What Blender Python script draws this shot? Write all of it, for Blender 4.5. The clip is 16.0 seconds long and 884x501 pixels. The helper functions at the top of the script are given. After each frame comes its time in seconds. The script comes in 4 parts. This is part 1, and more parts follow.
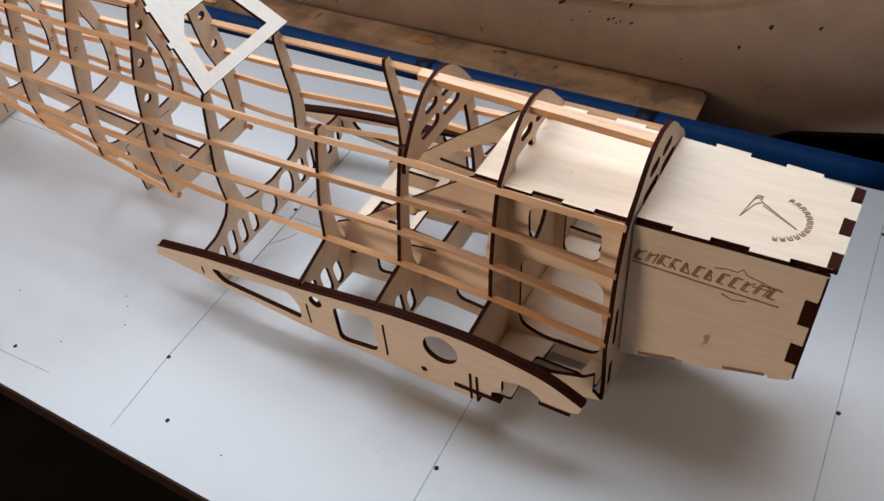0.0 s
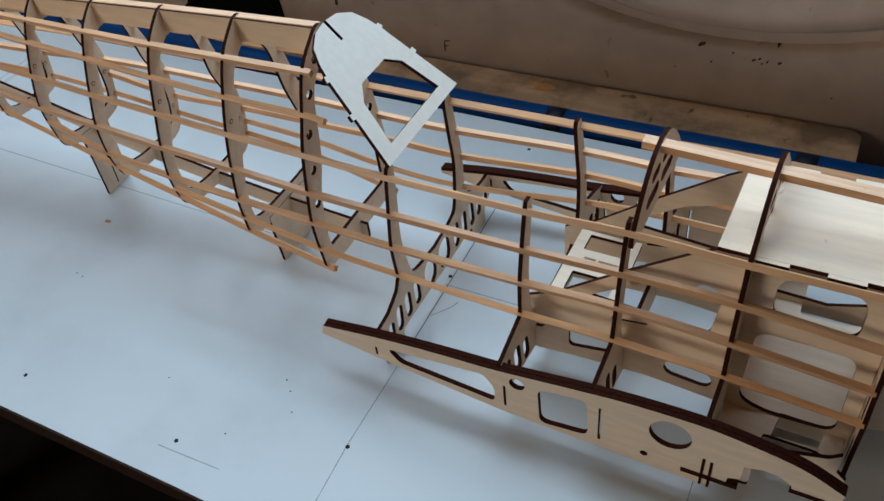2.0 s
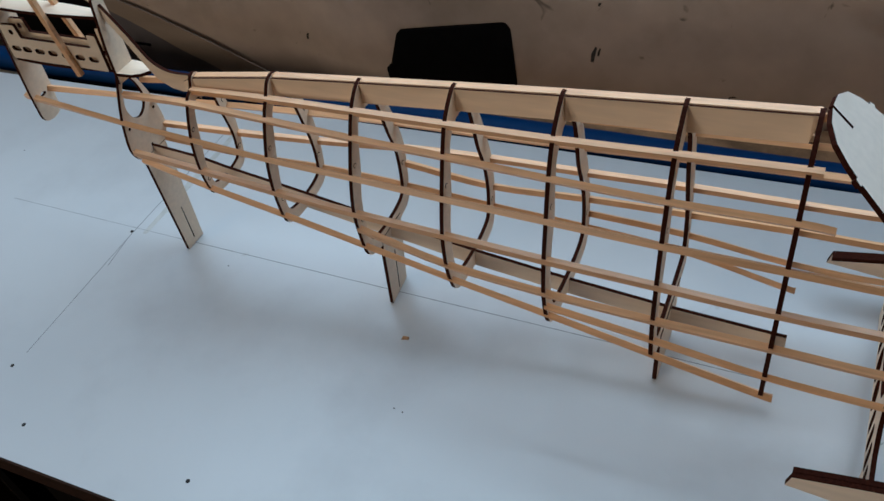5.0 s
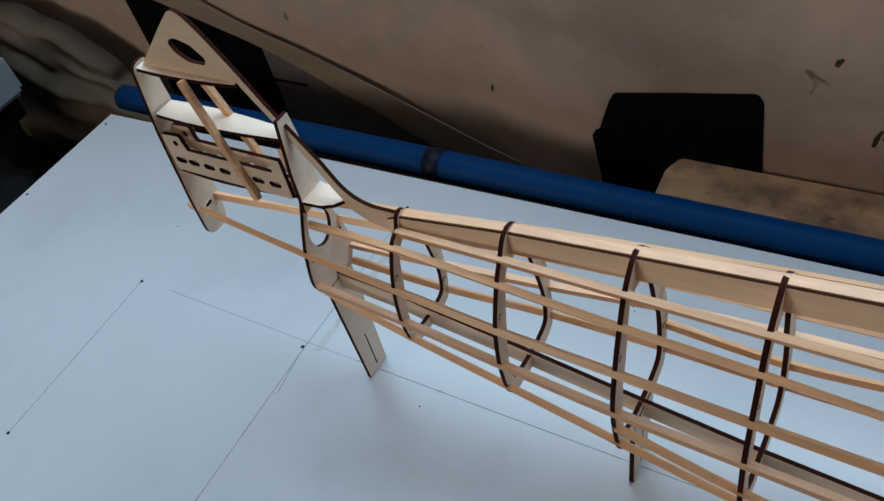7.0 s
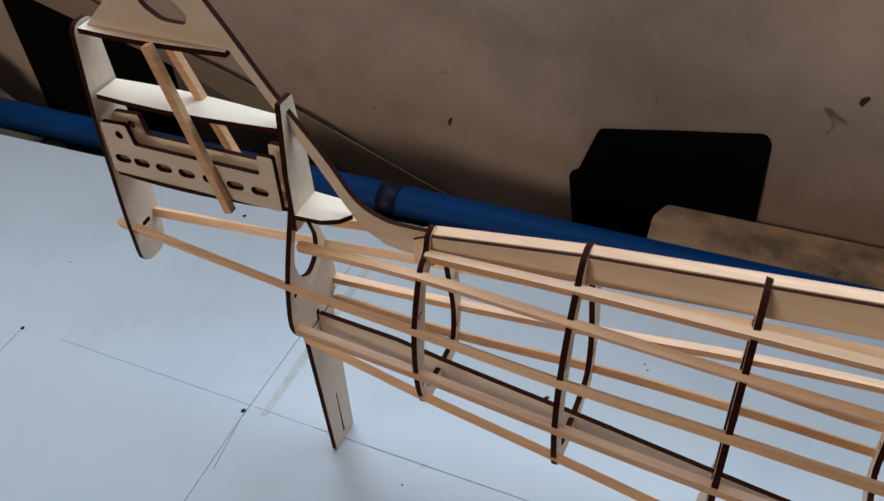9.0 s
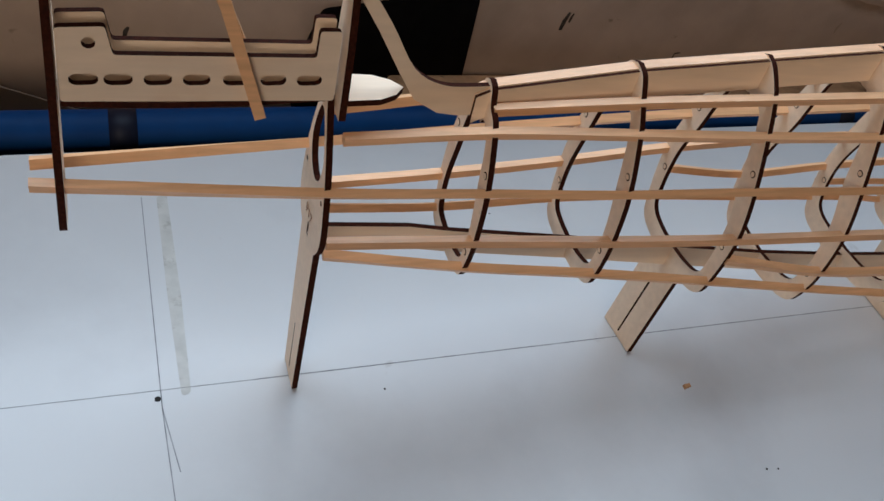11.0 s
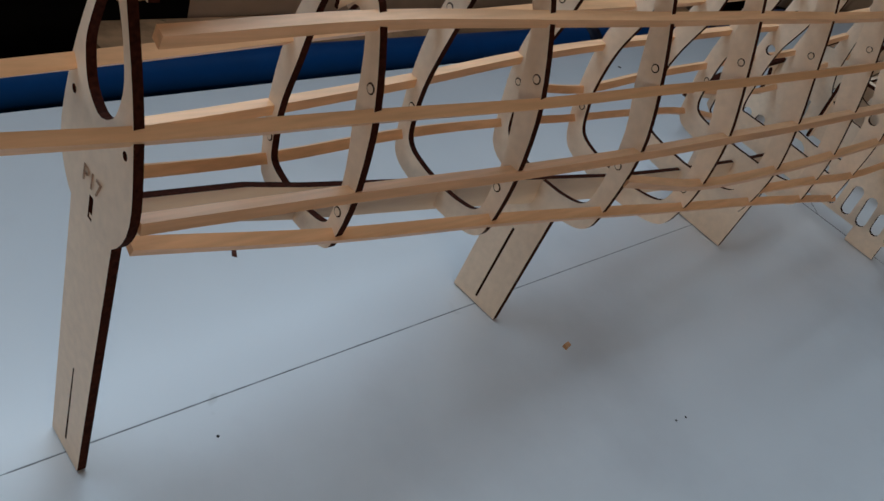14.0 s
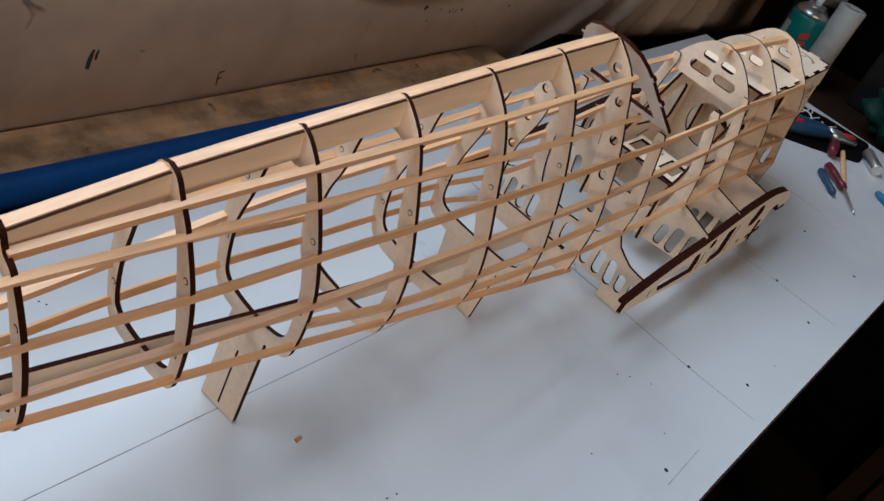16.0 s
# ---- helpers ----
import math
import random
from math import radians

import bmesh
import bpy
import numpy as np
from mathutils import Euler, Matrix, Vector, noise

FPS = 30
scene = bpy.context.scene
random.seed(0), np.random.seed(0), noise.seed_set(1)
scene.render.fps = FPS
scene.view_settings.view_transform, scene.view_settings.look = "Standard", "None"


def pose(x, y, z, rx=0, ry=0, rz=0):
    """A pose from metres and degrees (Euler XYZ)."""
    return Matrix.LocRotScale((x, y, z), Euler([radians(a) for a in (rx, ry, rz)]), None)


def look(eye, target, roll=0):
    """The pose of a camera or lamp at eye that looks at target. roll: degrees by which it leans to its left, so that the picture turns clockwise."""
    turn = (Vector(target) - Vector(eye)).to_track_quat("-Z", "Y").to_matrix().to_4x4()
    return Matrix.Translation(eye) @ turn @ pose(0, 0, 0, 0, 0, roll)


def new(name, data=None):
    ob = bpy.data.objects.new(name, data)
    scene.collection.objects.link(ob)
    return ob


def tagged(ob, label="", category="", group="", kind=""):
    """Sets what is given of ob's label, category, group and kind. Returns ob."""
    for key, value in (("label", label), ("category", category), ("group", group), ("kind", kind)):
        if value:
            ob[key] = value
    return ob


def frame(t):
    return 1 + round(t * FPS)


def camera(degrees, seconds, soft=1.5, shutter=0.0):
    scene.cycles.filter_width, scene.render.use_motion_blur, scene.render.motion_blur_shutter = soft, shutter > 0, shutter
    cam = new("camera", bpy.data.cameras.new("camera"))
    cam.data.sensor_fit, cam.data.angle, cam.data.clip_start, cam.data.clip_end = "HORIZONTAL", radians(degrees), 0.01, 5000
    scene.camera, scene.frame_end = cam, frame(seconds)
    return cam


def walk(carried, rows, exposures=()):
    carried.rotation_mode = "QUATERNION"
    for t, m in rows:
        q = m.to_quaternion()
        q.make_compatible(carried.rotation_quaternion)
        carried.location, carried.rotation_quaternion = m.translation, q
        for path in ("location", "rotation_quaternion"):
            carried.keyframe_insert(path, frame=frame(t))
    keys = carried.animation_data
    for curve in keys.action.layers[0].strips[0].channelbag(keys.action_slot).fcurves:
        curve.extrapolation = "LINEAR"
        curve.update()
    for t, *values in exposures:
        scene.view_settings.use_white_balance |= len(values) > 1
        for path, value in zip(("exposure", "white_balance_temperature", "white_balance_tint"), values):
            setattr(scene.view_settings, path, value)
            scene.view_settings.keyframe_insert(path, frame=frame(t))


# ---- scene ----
cam = camera(54.67, 16.0)
PATH = [
    (0, (0.9245, -0.334, 0.4758), (0.3287, 0.4986, -0.6205), -7.73),
    (0.5, (0.9099, -0.3465, 0.478), (0.2819, 0.4889, -0.598), -6.95),
    (1, (0.8891, -0.3513, 0.4804), (0.2376, 0.4721, -0.5908), -8.12),
    (1.5, (0.8537, -0.3545, 0.4794), (0.2344, 0.4904, -0.5942), -7.96),
    (2, (0.7848, -0.3529, 0.4851), (0.1894, 0.5108, -0.587), -9.5),
    (2.5, (0.7226, -0.3557, 0.4826), (0.1633, 0.5162, -0.6023), -9.34),
    (3, (0.6676, -0.3569, 0.4822), (0.116, 0.535, -0.5904), -9.31),
    (3.5, (0.6205, -0.3701, 0.4885), (0.0873, 0.5402, -0.5778), -8.79),
    (4, (0.5728, -0.3832, 0.4848), (-0.0015, 0.5131, -0.572), -10.38),
    (4.5, (0.5152, -0.3741, 0.486), (-0.0345, 0.5446, -0.5646), -10.6),
    (5, (0.4691, -0.3657, 0.4819), (-0.0923, 0.5456, -0.569), -10.72),
    (5.2, (0.4465, -0.3645, 0.4845), (-0.136, 0.5535, -0.5489), -11.1),
    (7.3, (0.2919, -0.2279, 0.4897), (-0.4279, 0.5258, -0.5892), -16.79),
    (7.5, (0.2787, -0.2315, 0.4793), (-0.4361, 0.5327, -0.5953), -15.01),
    (8, (0.2601, -0.2261, 0.4314), (-0.4153, 0.5829, -0.636), -10.99),
    (8.2, (0.2547, -0.2263, 0.4238), (-0.3941, 0.6239, -0.6279), -8.62),
    (10.3, (0.0234, -0.2608, 0.3998), (0.0934, 0.827, -0.6305), 6.19),
    (10.5, (-0.0044, -0.264, 0.3912), (0.2105, 0.7853, -0.659), 10.81),
    (11, (-0.0798, -0.2595, 0.3609), (0.4522, 0.7032, -0.659), 16.92),
    (11.5, (-0.1197, -0.2241, 0.3162), (0.5598, 0.7193, -0.6317), 20.24),
    (12, (-0.1315, -0.195, 0.2787), (0.6625, 0.6879, -0.638), 21.75),
    (12.5, (-0.1336, -0.1848, 0.2488), (0.7219, 0.6197, -0.6844), 24.69),
    (13, (-0.1272, -0.173, 0.2443), (0.7759, 0.6027, -0.6683), 23.79),
    (13.5, (-0.1076, -0.1675, 0.2445), (0.8292, 0.5681, -0.6672), 24.75),
    (14, (-0.0875, -0.1634, 0.2554), (0.9145, 0.5288, -0.6203), 24.45),
    (14.5, (-0.075, -0.1746, 0.306), (1.0125, 0.486, -0.4884), 23.94),
    (15, (-0.0653, -0.199, 0.3559), (1.0702, 0.385, -0.4313), 24.19),
    (15.5, (-0.055, -0.2072, 0.3722), (1.0745, 0.3534, -0.4403), 24.99),
    (16, (-0.0454, -0.2159, 0.3961), (1.0234, 0.3627, -0.4831), 25.52),
]
EXPOSURES = [(0, 0.01, 6180, 10), (0.5, -0.12, 5900, 6), (1.0, -0.22, 5620, 1), (1.5, -0.28, 5430, -2), (2.5, -0.55, 5290, -1), (3.5, -0.61, 5430, 1), (5.0, -0.70, 5350, 0), (7.5, -0.69, 5210, -1), (8.2, -0.68, 5290, 1),
             (10.5, -0.54, 5820, 6), (11.0, -0.62, 5760, 6), (11.5, -0.67, 5740, 7), (12.5, -0.90, 5430, 1), (13.5, -1.07, 5420, 0), (14.0, -1.02, 5540, 2), (14.5, -0.80, 5600, 4), (15.0, -0.54, 5800, 8), (16.0, -0.42, 5680, 6)]
walk(cam, [(t, look(e, g, r)) for t, e, g, r in PATH], EXPOSURES)

# ---------------------------------------------------------------- light
from mathutils import noise
from mathutils.geometry import tessellate_polygon

world = bpy.data.worlds.new("sky")
scene.world = world
world.use_nodes = True
wn = world.node_tree
sky = wn.nodes.new("ShaderNodeTexSky")
sky.sky_type = "NISHITA"
sky.sun_disc = False
sky.sun_elevation, sky.sun_rotation = radians(48), radians(20)
wn.links.new(sky.outputs["Color"], wn.nodes["Background"].inputs["Color"])
wn.nodes["Background"].inputs["Strength"].default_value = 0.12

sun = bpy.data.lights.new("sun", "SUN")
sun.energy, sun.angle, sun.color = 0.5, radians(25), (1.0, 0.95, 0.88)
new("sun", sun).matrix_world = look((0.6, 4.0, 5.0), (0.3, 0.0, 0.0))

sky_light = bpy.data.lights.new("window_light", "AREA")
sky_light.shape, sky_light.size, sky_light.size_y = "RECTANGLE", 1.5, 0.8
sky_light.energy, sky_light.color = 18.0, (0.85, 0.945, 1.03)
new("window_light", sky_light).matrix_world = look((0.14, 0.43, 0.92), (0.20, -0.20, 0.0))

# Added warm fill lamp from the room side; no window is known there.
fill_light = bpy.data.lights.new("room_fill_light", "AREA")
fill_light.shape, fill_light.size, fill_light.size_y = "RECTANGLE", 1.6, 0.95
fill_light.energy, fill_light.color = 48.0, (1.0, 0.76, 0.54)
new("room_fill_light", fill_light).matrix_world = look((-1.35, -3.02, 1.22), (0.30, 0.0, 0.1))

# ---------------------------------------------------------------- materials


def material(name, base, rough=0.5, metal=0.0, spread=0.0, grain=None, bump=0.0, scale=60.0, stain=None, stain_scale=9.0, stain_lo=0.55, spec=0.5, fleck=None, fleck_scale=60.0, fleck_lo=0.68):
    """Principled material: base colour with fine grain and larger stains, in object space metres."""
    m = bpy.data.materials.new(name)
    m.use_nodes = True
    nt = m.node_tree
    bsdf = nt.nodes["Principled BSDF"]
    bsdf.inputs["Roughness"].default_value = rough
    bsdf.inputs["Metallic"].default_value = metal
    bsdf.inputs["Specular IOR Level"].default_value = spec
    co = nt.nodes.new("ShaderNodeTexCoord")
    mp = nt.nodes.new("ShaderNodeMapping")
    mp.inputs["Scale"].default_value = grain or (1, 1, 1)
    nt.links.new(co.outputs["Object"], mp.inputs["Vector"])
    n1 = nt.nodes.new("ShaderNodeTexNoise")
    n1.inputs["Scale"].default_value = scale
    n1.inputs["Detail"].default_value = 5
    nt.links.new(mp.outputs["Vector"], n1.inputs["Vector"])
    ramp = nt.nodes.new("ShaderNodeValToRGB")
    lo = [max(0, c * (1 - spread)) for c in base]
    hi = [min(1, c * (1 + spread * 0.6)) for c in base]
    ramp.color_ramp.elements[0].color, ramp.color_ramp.elements[1].color = (*lo, 1), (*hi, 1)
    ramp.color_ramp.elements[0].position, ramp.color_ramp.elements[1].position = 0.3, 0.7
    nt.links.new(n1.outputs["Fac"], ramp.inputs["Fac"])
    out = ramp.outputs["Color"]
    info = nt.nodes.new("ShaderNodeObjectInfo")
    hsv = nt.nodes.new("ShaderNodeHueSaturation")
    ma = nt.nodes.new("ShaderNodeMath")
    ma.operation = "MULTIPLY_ADD"
    ma.inputs[1].default_value, ma.inputs[2].default_value = 0.16 if spread else 0.0, 0.92 if spread else 1.0
    nt.links.new(info.outputs["Random"], ma.inputs[0])
    nt.links.new(ma.outputs[0], hsv.inputs["Value"])
    nt.links.new(out, hsv.inputs["Color"])
    out = hsv.outputs["Color"]
    if stain:
        n2 = nt.nodes.new("ShaderNodeTexNoise")
        n2.inputs["Scale"].default_value = stain_scale
        n2.inputs["Detail"].default_value = 6
        n2.inputs["Roughness"].default_value = 0.6
        nt.links.new(co.outputs["Object"], n2.inputs["Vector"])
        r2 = nt.nodes.new("ShaderNodeValToRGB")
        r2.color_ramp.elements[0].position, r2.color_ramp.elements[1].position = stain_lo, min(1.0, stain_lo + 0.2)
        r2.color_ramp.elements[1].color = (0.75, 0.75, 0.75, 1)
        nt.links.new(n2.outputs["Fac"], r2.inputs["Fac"])
        mix = nt.nodes.new("ShaderNodeMix")
        mix.data_type = "RGBA"
        mix.inputs["B"].default_value = (*stain, 1)
        nt.links.new(r2.outputs["Color"], mix.inputs["Factor"])
        nt.links.new(out, mix.inputs["A"])
        out = mix.outputs["Result"]
    if fleck:
        n3 = nt.nodes.new("ShaderNodeTexNoise")
        n3.inputs["Scale"].default_value = fleck_scale
        n3.inputs["Detail"].default_value = 3
        n3.inputs["Distortion"].default_value = 0.8
        nt.links.new(co.outputs["Object"], n3.inputs["Vector"])
        r3 = nt.nodes.new("ShaderNodeValToRGB")
        r3.color_ramp.elements[0].position, r3.color_ramp.elements[1].position = fleck_lo, min(1.0, fleck_lo + 0.06)
        r3.color_ramp.elements[1].color = (0.8, 0.8, 0.8, 1)
        nt.links.new(n3.outputs["Fac"], r3.inputs["Fac"])
        mix3 = nt.nodes.new("ShaderNodeMix")
        mix3.data_type = "RGBA"
        mix3.inputs["B"].default_value = (*fleck, 1)
        nt.links.new(r3.outputs["Color"], mix3.inputs["Factor"])
        nt.links.new(out, mix3.inputs["A"])
        out = mix3.outputs["Result"]
    nt.links.new(out, bsdf.inputs["Base Color"])
    if bump:
        b = nt.nodes.new("ShaderNodeBump")
        b.inputs["Strength"].default_value, b.inputs["Distance"].default_value = bump, 0.001
        nt.links.new(n1.outputs["Fac"], b.inputs["Height"])
        nt.links.new(b.outputs["Normal"], bsdf.inputs["Normal"])
    return m


# Lighter copy of the birch: strong window light on the slanted plate, painted in.
LIT_PLY = material("window_lit_birch", (0.92, 0.81, 0.69), 0.5, spread=0.04, grain=(0.12, 1, 1), bump=0.06, scale=260, stain=(0.86, 0.72, 0.57), stain_scale=10, stain_lo=0.62)
PLY = material("birch_plywood", (0.85, 0.672, 0.495), 0.55, spread=0.07, grain=(0.12, 1, 1), bump=0.08, scale=260, stain=(0.66, 0.44, 0.27), stain_scale=12, stain_lo=0.58, fleck=(0.34, 0.19, 0.095), fleck_scale=38, fleck_lo=0.725)
BURNT = material("laser_burnt_edge", (0.040, 0.010, 0.005), 0.85, spread=0.5, scale=700, bump=0.2, spec=0.08)
CUT = material("cut_edge", (0.085, 0.030, 0.018), 0.8, spread=0.35, grain=(0.2, 1, 1), scale=300, bump=0.1, spec=0.15)
STRIP = material("pine_strip", (0.77, 0.440, 0.225), 0.38, spread=0.16, grain=(0.06, 1, 1), bump=0.08, scale=420, stain=(0.62, 0.31, 0.14), stain_scale=14, stain_lo=0.55, fleck=(0.36, 0.17, 0.07), fleck_scale=60, fleck_lo=0.74)
ENGRAVE = material("engraved_line", (0.33, 0.20, 0.12), 0.8, spread=0.3, scale=500)
LAMINATE = material("white_laminate", (0.60, 0.61, 0.625), 0.30, spread=0.02, scale=14, stain=(0.53, 0.535, 0.55), stain_scale=6, stain_lo=0.52, bump=0.01, fleck=(0.47, 0.46, 0.45), fleck_scale=30, fleck_lo=0.74)
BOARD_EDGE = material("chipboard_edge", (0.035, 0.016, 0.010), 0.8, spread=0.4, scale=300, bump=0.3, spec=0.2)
PENCIL = material("pencil_line", (0.30, 0.31, 0.33), 0.6, spread=0.5, scale=120)
PENCIL_DARK = material("dark_pencil_line", (0.15, 0.155, 0.17), 0.6, spread=0.5, scale=120)
HOLE = material("drilled_hole", (0.015, 0.013, 0.012), 0.9, spread=0.3, scale=400)
GLUE = material("glue_smear", (0.585, 0.58, 0.555), 0.6, spread=0.15, scale=90, stain=(0.20, 0.18, 0.15), stain_scale=110, stain_lo=0.56)
WALL = material("stained_plaster", (0.445, 0.330, 0.252), 0.8, spread=0.10, scale=30, bump=0.1, stain=(0.22, 0.17, 0.12), stain_scale=3.2, stain_lo=0.54, fleck=(0.10, 0.075, 0.055), fleck_scale=42, fleck_lo=0.70)
ROOM = material("room_plaster", (0.40, 0.31, 0.23), 0.85, spread=0.06, scale=20, bump=0.1)
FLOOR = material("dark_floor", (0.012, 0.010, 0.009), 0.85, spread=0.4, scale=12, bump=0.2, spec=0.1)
TUBE = material("blue_pipe", (0.003, 0.036, 0.135), 0.55, spread=0.12, scale=50, bump=0.04, spec=0.12, stain=(0.003, 0.030, 0.120), stain_scale=14)
TAPE = material("black_tape", (0.006, 0.008, 0.020), 0.5, spread=0.2, scale=80, spec=0.2)
PLANK = material("stained_plank", (0.50, 0.27, 0.125), 0.7, spread=0.25, grain=(0.15, 1, 1), scale=70, bump=0.2, stain=(0.10, 0.050, 0.020), stain_scale=22, stain_lo=0.42, fleck=(0.05, 0.028, 0.012), fleck_scale=55, fleck_lo=0.66)
RUST = material("orange_varnish", (0.42, 0.16, 0.035), 0.45, spread=0.3, scale=40, stain=(0.50, 0.27, 0.125), stain_scale=60, stain_lo=0.5)
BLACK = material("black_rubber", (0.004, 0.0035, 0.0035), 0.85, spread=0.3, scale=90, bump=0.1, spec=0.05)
MARK = material("wall_mark", (0.055, 0.045, 0.038), 0.9, spread=0.5, scale=300, spec=0.1)
CLOTH_BAND = material("brown_cloth_band", (0.30, 0.215, 0.150), 0.75, spread=0.15, grain=(0.2, 1, 1), scale=40, bump=0.1, stain=(0.17, 0.115, 0.075), stain_scale=9)
GREY = material("grey_board", (0.13, 0.11, 0.11), 0.6, spread=0.15, scale=40)
BAG = material("dusty_plastic", (0.145, 0.110, 0.075), 0.6, spread=0.3, scale=18, bump=0.2, spec=0.25)
CASE = material("grey_case_paint", (0.50, 0.53, 0.56), 0.35, metal=0.2, spread=0.06, scale=60)
SILVER = material("brushed_metal", (0.62, 0.63, 0.64), 0.3, metal=0.9, spread=0.06, scale=200)
TEAL = material("teal_can_paint", (0.005, 0.16, 0.15), 0.3, spread=0.06, scale=60)
RED = material("red_plastic", (0.42, 0.03, 0.03), 0.4, spread=0.1, scale=80)
MAROON = material("maroon_plastic", (0.13, 0.012, 0.028), 0.3, spread=0.1, scale=80)
WHITE = material("white_plastic", (0.62, 0.63, 0.62), 0.4, spread=0.05, scale=40)
PAPER = material("greyish_paper", (0.40, 0.40, 0.385), 0.8, spread=0.08, scale=40, stain=(0.27, 0.26, 0.24), stain_scale=16, stain_lo=0.5)
BLUE = material("blue_plastic", (0.02, 0.16, 0.30), 0.35, spread=0.1, scale=80)
DARKBLUE = material("dark_blue_grip", (0.02, 0.06, 0.13), 0.4, spread=0.15, scale=80)
GREEN = material("green_film", (0.006, 0.050, 0.034), 0.4, spread=0.4, scale=25, bump=0.3, spec=0.3)
SACK = material("black_sack", (0.016, 0.014, 0.013), 0.7, spread=0.3, scale=25, bump=0.3, spec=0.1)
CARTON = material("cardboard", (0.42, 0.31, 0.19), 0.8, spread=0.1, scale=60, bump=0.05)
BRASS = material("brass", (0.65, 0.45, 0.15), 0.3, metal=0.9, spread=0.1, scale=80)

# ---------------------------------------------------------------- mesh helpers


def put(name, verts, faces, mats, parent=None, label="", slots=None, smooth=False):
    me = bpy.data.meshes.new(name)
    me.from_pydata([tuple(v) for v in verts], [], faces)
    for m in mats if isinstance(mats, (list, tuple)) else [mats]:
        me.materials.append(m)
    if slots:
        me.polygons.foreach_set("material_index", slots)
    bm = bmesh.new()
    bm.from_mesh(me)
    bmesh.ops.recalc_face_normals(bm, faces=bm.faces)
    bm.to_mesh(me)
    bm.free()
    if smooth:
        me.polygons.foreach_set("use_smooth", [True] * len(me.polygons))
    me.update()
    ob = new(name, me)
    ob.parent = parent
    if label:
        tagged(ob, label)
    return ob


def same(x, y, z):
    return (x, y, z)


def warp(x, y, z):
    """From the airframe's own axes to the bench: it stands a little off the pencil line and leans slightly towards the wall."""
    return (x + max(0.0, x - 0.5) * 0.0135, y + 0.0033 + 0.0098 * x + (z - 0.11) * 0.045, z)


def plate(name, outline, holes, lay, thick, mats, parent, label="", shape=warp):
    """A sheet cut to an outline with holes. lay(u, v, w) sets a point of the sheet in space, w across its thickness."""
    loops = [list(outline)] + [list(h) for h in holes]
    flat = [p for lp in loops for p in lp]
    tris = tessellate_polygon([[Vector((u, v, 0)) for u, v in lp] for lp in loops])
    n = len(flat)
    verts = [shape(*lay(u, v, -thick / 2)) for u, v in flat] + [shape(*lay(u, v, thick / 2)) for u, v in flat]
    faces, slots = [], []
    for a, b, c in tris:
        faces += [(a, b, c), (c + n, b + n, a + n)]
        slots += [0, 0]
    k = 0
    for lp in loops:
        m = len(lp)
        for i in range(m):
            a, b = k + i, k + (i + 1) % m
            faces.append((a, b, b + n, a + n))
            slots.append(1)
        k += m
    return put(name, verts, faces, mats, parent, label, slots)


def at_x(x):
    return lambda u, v, w: (x + w, u, v)


def at_y(y):
    return lambda u, v, w: (u, y + w, v)


def at_z(z):
    return lambda u, v, w: (u, v, z + w)


def circle(cx, cy, r, n=14, ry=None):
    ry = ry or r
    return [(cx + r * math.cos(2 * math.pi * i / n), cy + ry * math.sin(2 * math.pi * i / n)) for i in range(n)]


def rounded(points, r=0.004, n=4):
    """A polygon with rounded corners."""
    out = []
    m = len(points)
    for i in range(m):
        p, a, b = Vector(points[i]), Vector(points[i - 1]), Vector(points[(i + 1) % m])
        da, db = (a - p), (b - p)
        k = min(r, da.length * 0.45, db.length * 0.45)
        s, e = p + da.normalized() * k, p + db.normalized() * k
        for j in range(n + 1):
            t = j / n
            q = s * (1 - t) ** 2 + p * 2 * t * (1 - t) + e * t * t
            out.append((q.x, q.y))
    return out


def slot(x0, y0, x1, y1, w, n=5):
    """A long hole with round ends from one end to the other."""
    a, b = Vector((x0, y0)), Vector((x1, y1))
    d = (b - a).normalized()
    nrm = Vector((-d.y, d.x))
    out = []
    for c, s in ((b, 0), (a, math.pi)):
        for i in range(n + 1):
            g = -math.pi / 2 + math.pi * i / n + s
            q = c + (d * math.cos(g) + nrm * math.sin(g)) * w / 2
            out.append((q.x, q.y))
    return out


def spline(pts, n=5):
    """Smooth points through the given ones."""
    p = [Vector(q) for q in pts]
    p = [p[0] * 2 - p[1]] + p + [p[-1] * 2 - p[-2]]
    out = []
    for i in range(1, len(p) - 2):
        for j in range(n):
            t = j / n
            out.append(0.5 * (2 * p[i] + (p[i + 1] - p[i - 1]) * t + (2 * p[i - 1] - 5 * p[i] + 4 * p[i + 1] - p[i + 2]) * t * t + (3 * p[i] - p[i - 1] - 3 * p[i + 1] + p[i + 2]) * t**3))
    out.append(p[-2])
    return out


def strip(name, pts, wide, deep, parent, label="", mats=STRIP, shape=warp, centre=(0.0, 0.11), flat=False):
    """A square-cut wooden strip along points; wide along the skin, deep towards the middle."""
    verts, faces = [], []
    for i, q in enumerate(pts):
        out = Vector((0, q[1] - centre[0], (q[2] - centre[1]) * 0.8)).normalized() if not flat else Vector((0, 0, 1))
        side = Vector((1, 0, 0)).cross(out)
        for a, b in ((-1, 0.0006), (1, 0.0006), (1, -deep), (-1, -deep)):
            c = Vector(q) + side * (a * wide / 2) + out * b
            verts.append(shape(*c))
        if i:
            k = 4 * i
            for j in range(4):
                faces.append((k - 4 + j, k - 4 + (j + 1) % 4, k + (j + 1) % 4, k + j))
    faces += [(3, 2, 1, 0), tuple(len(verts) - 4 + j for j in range(4))]
    return put(name, verts, faces, mats, parent, label)


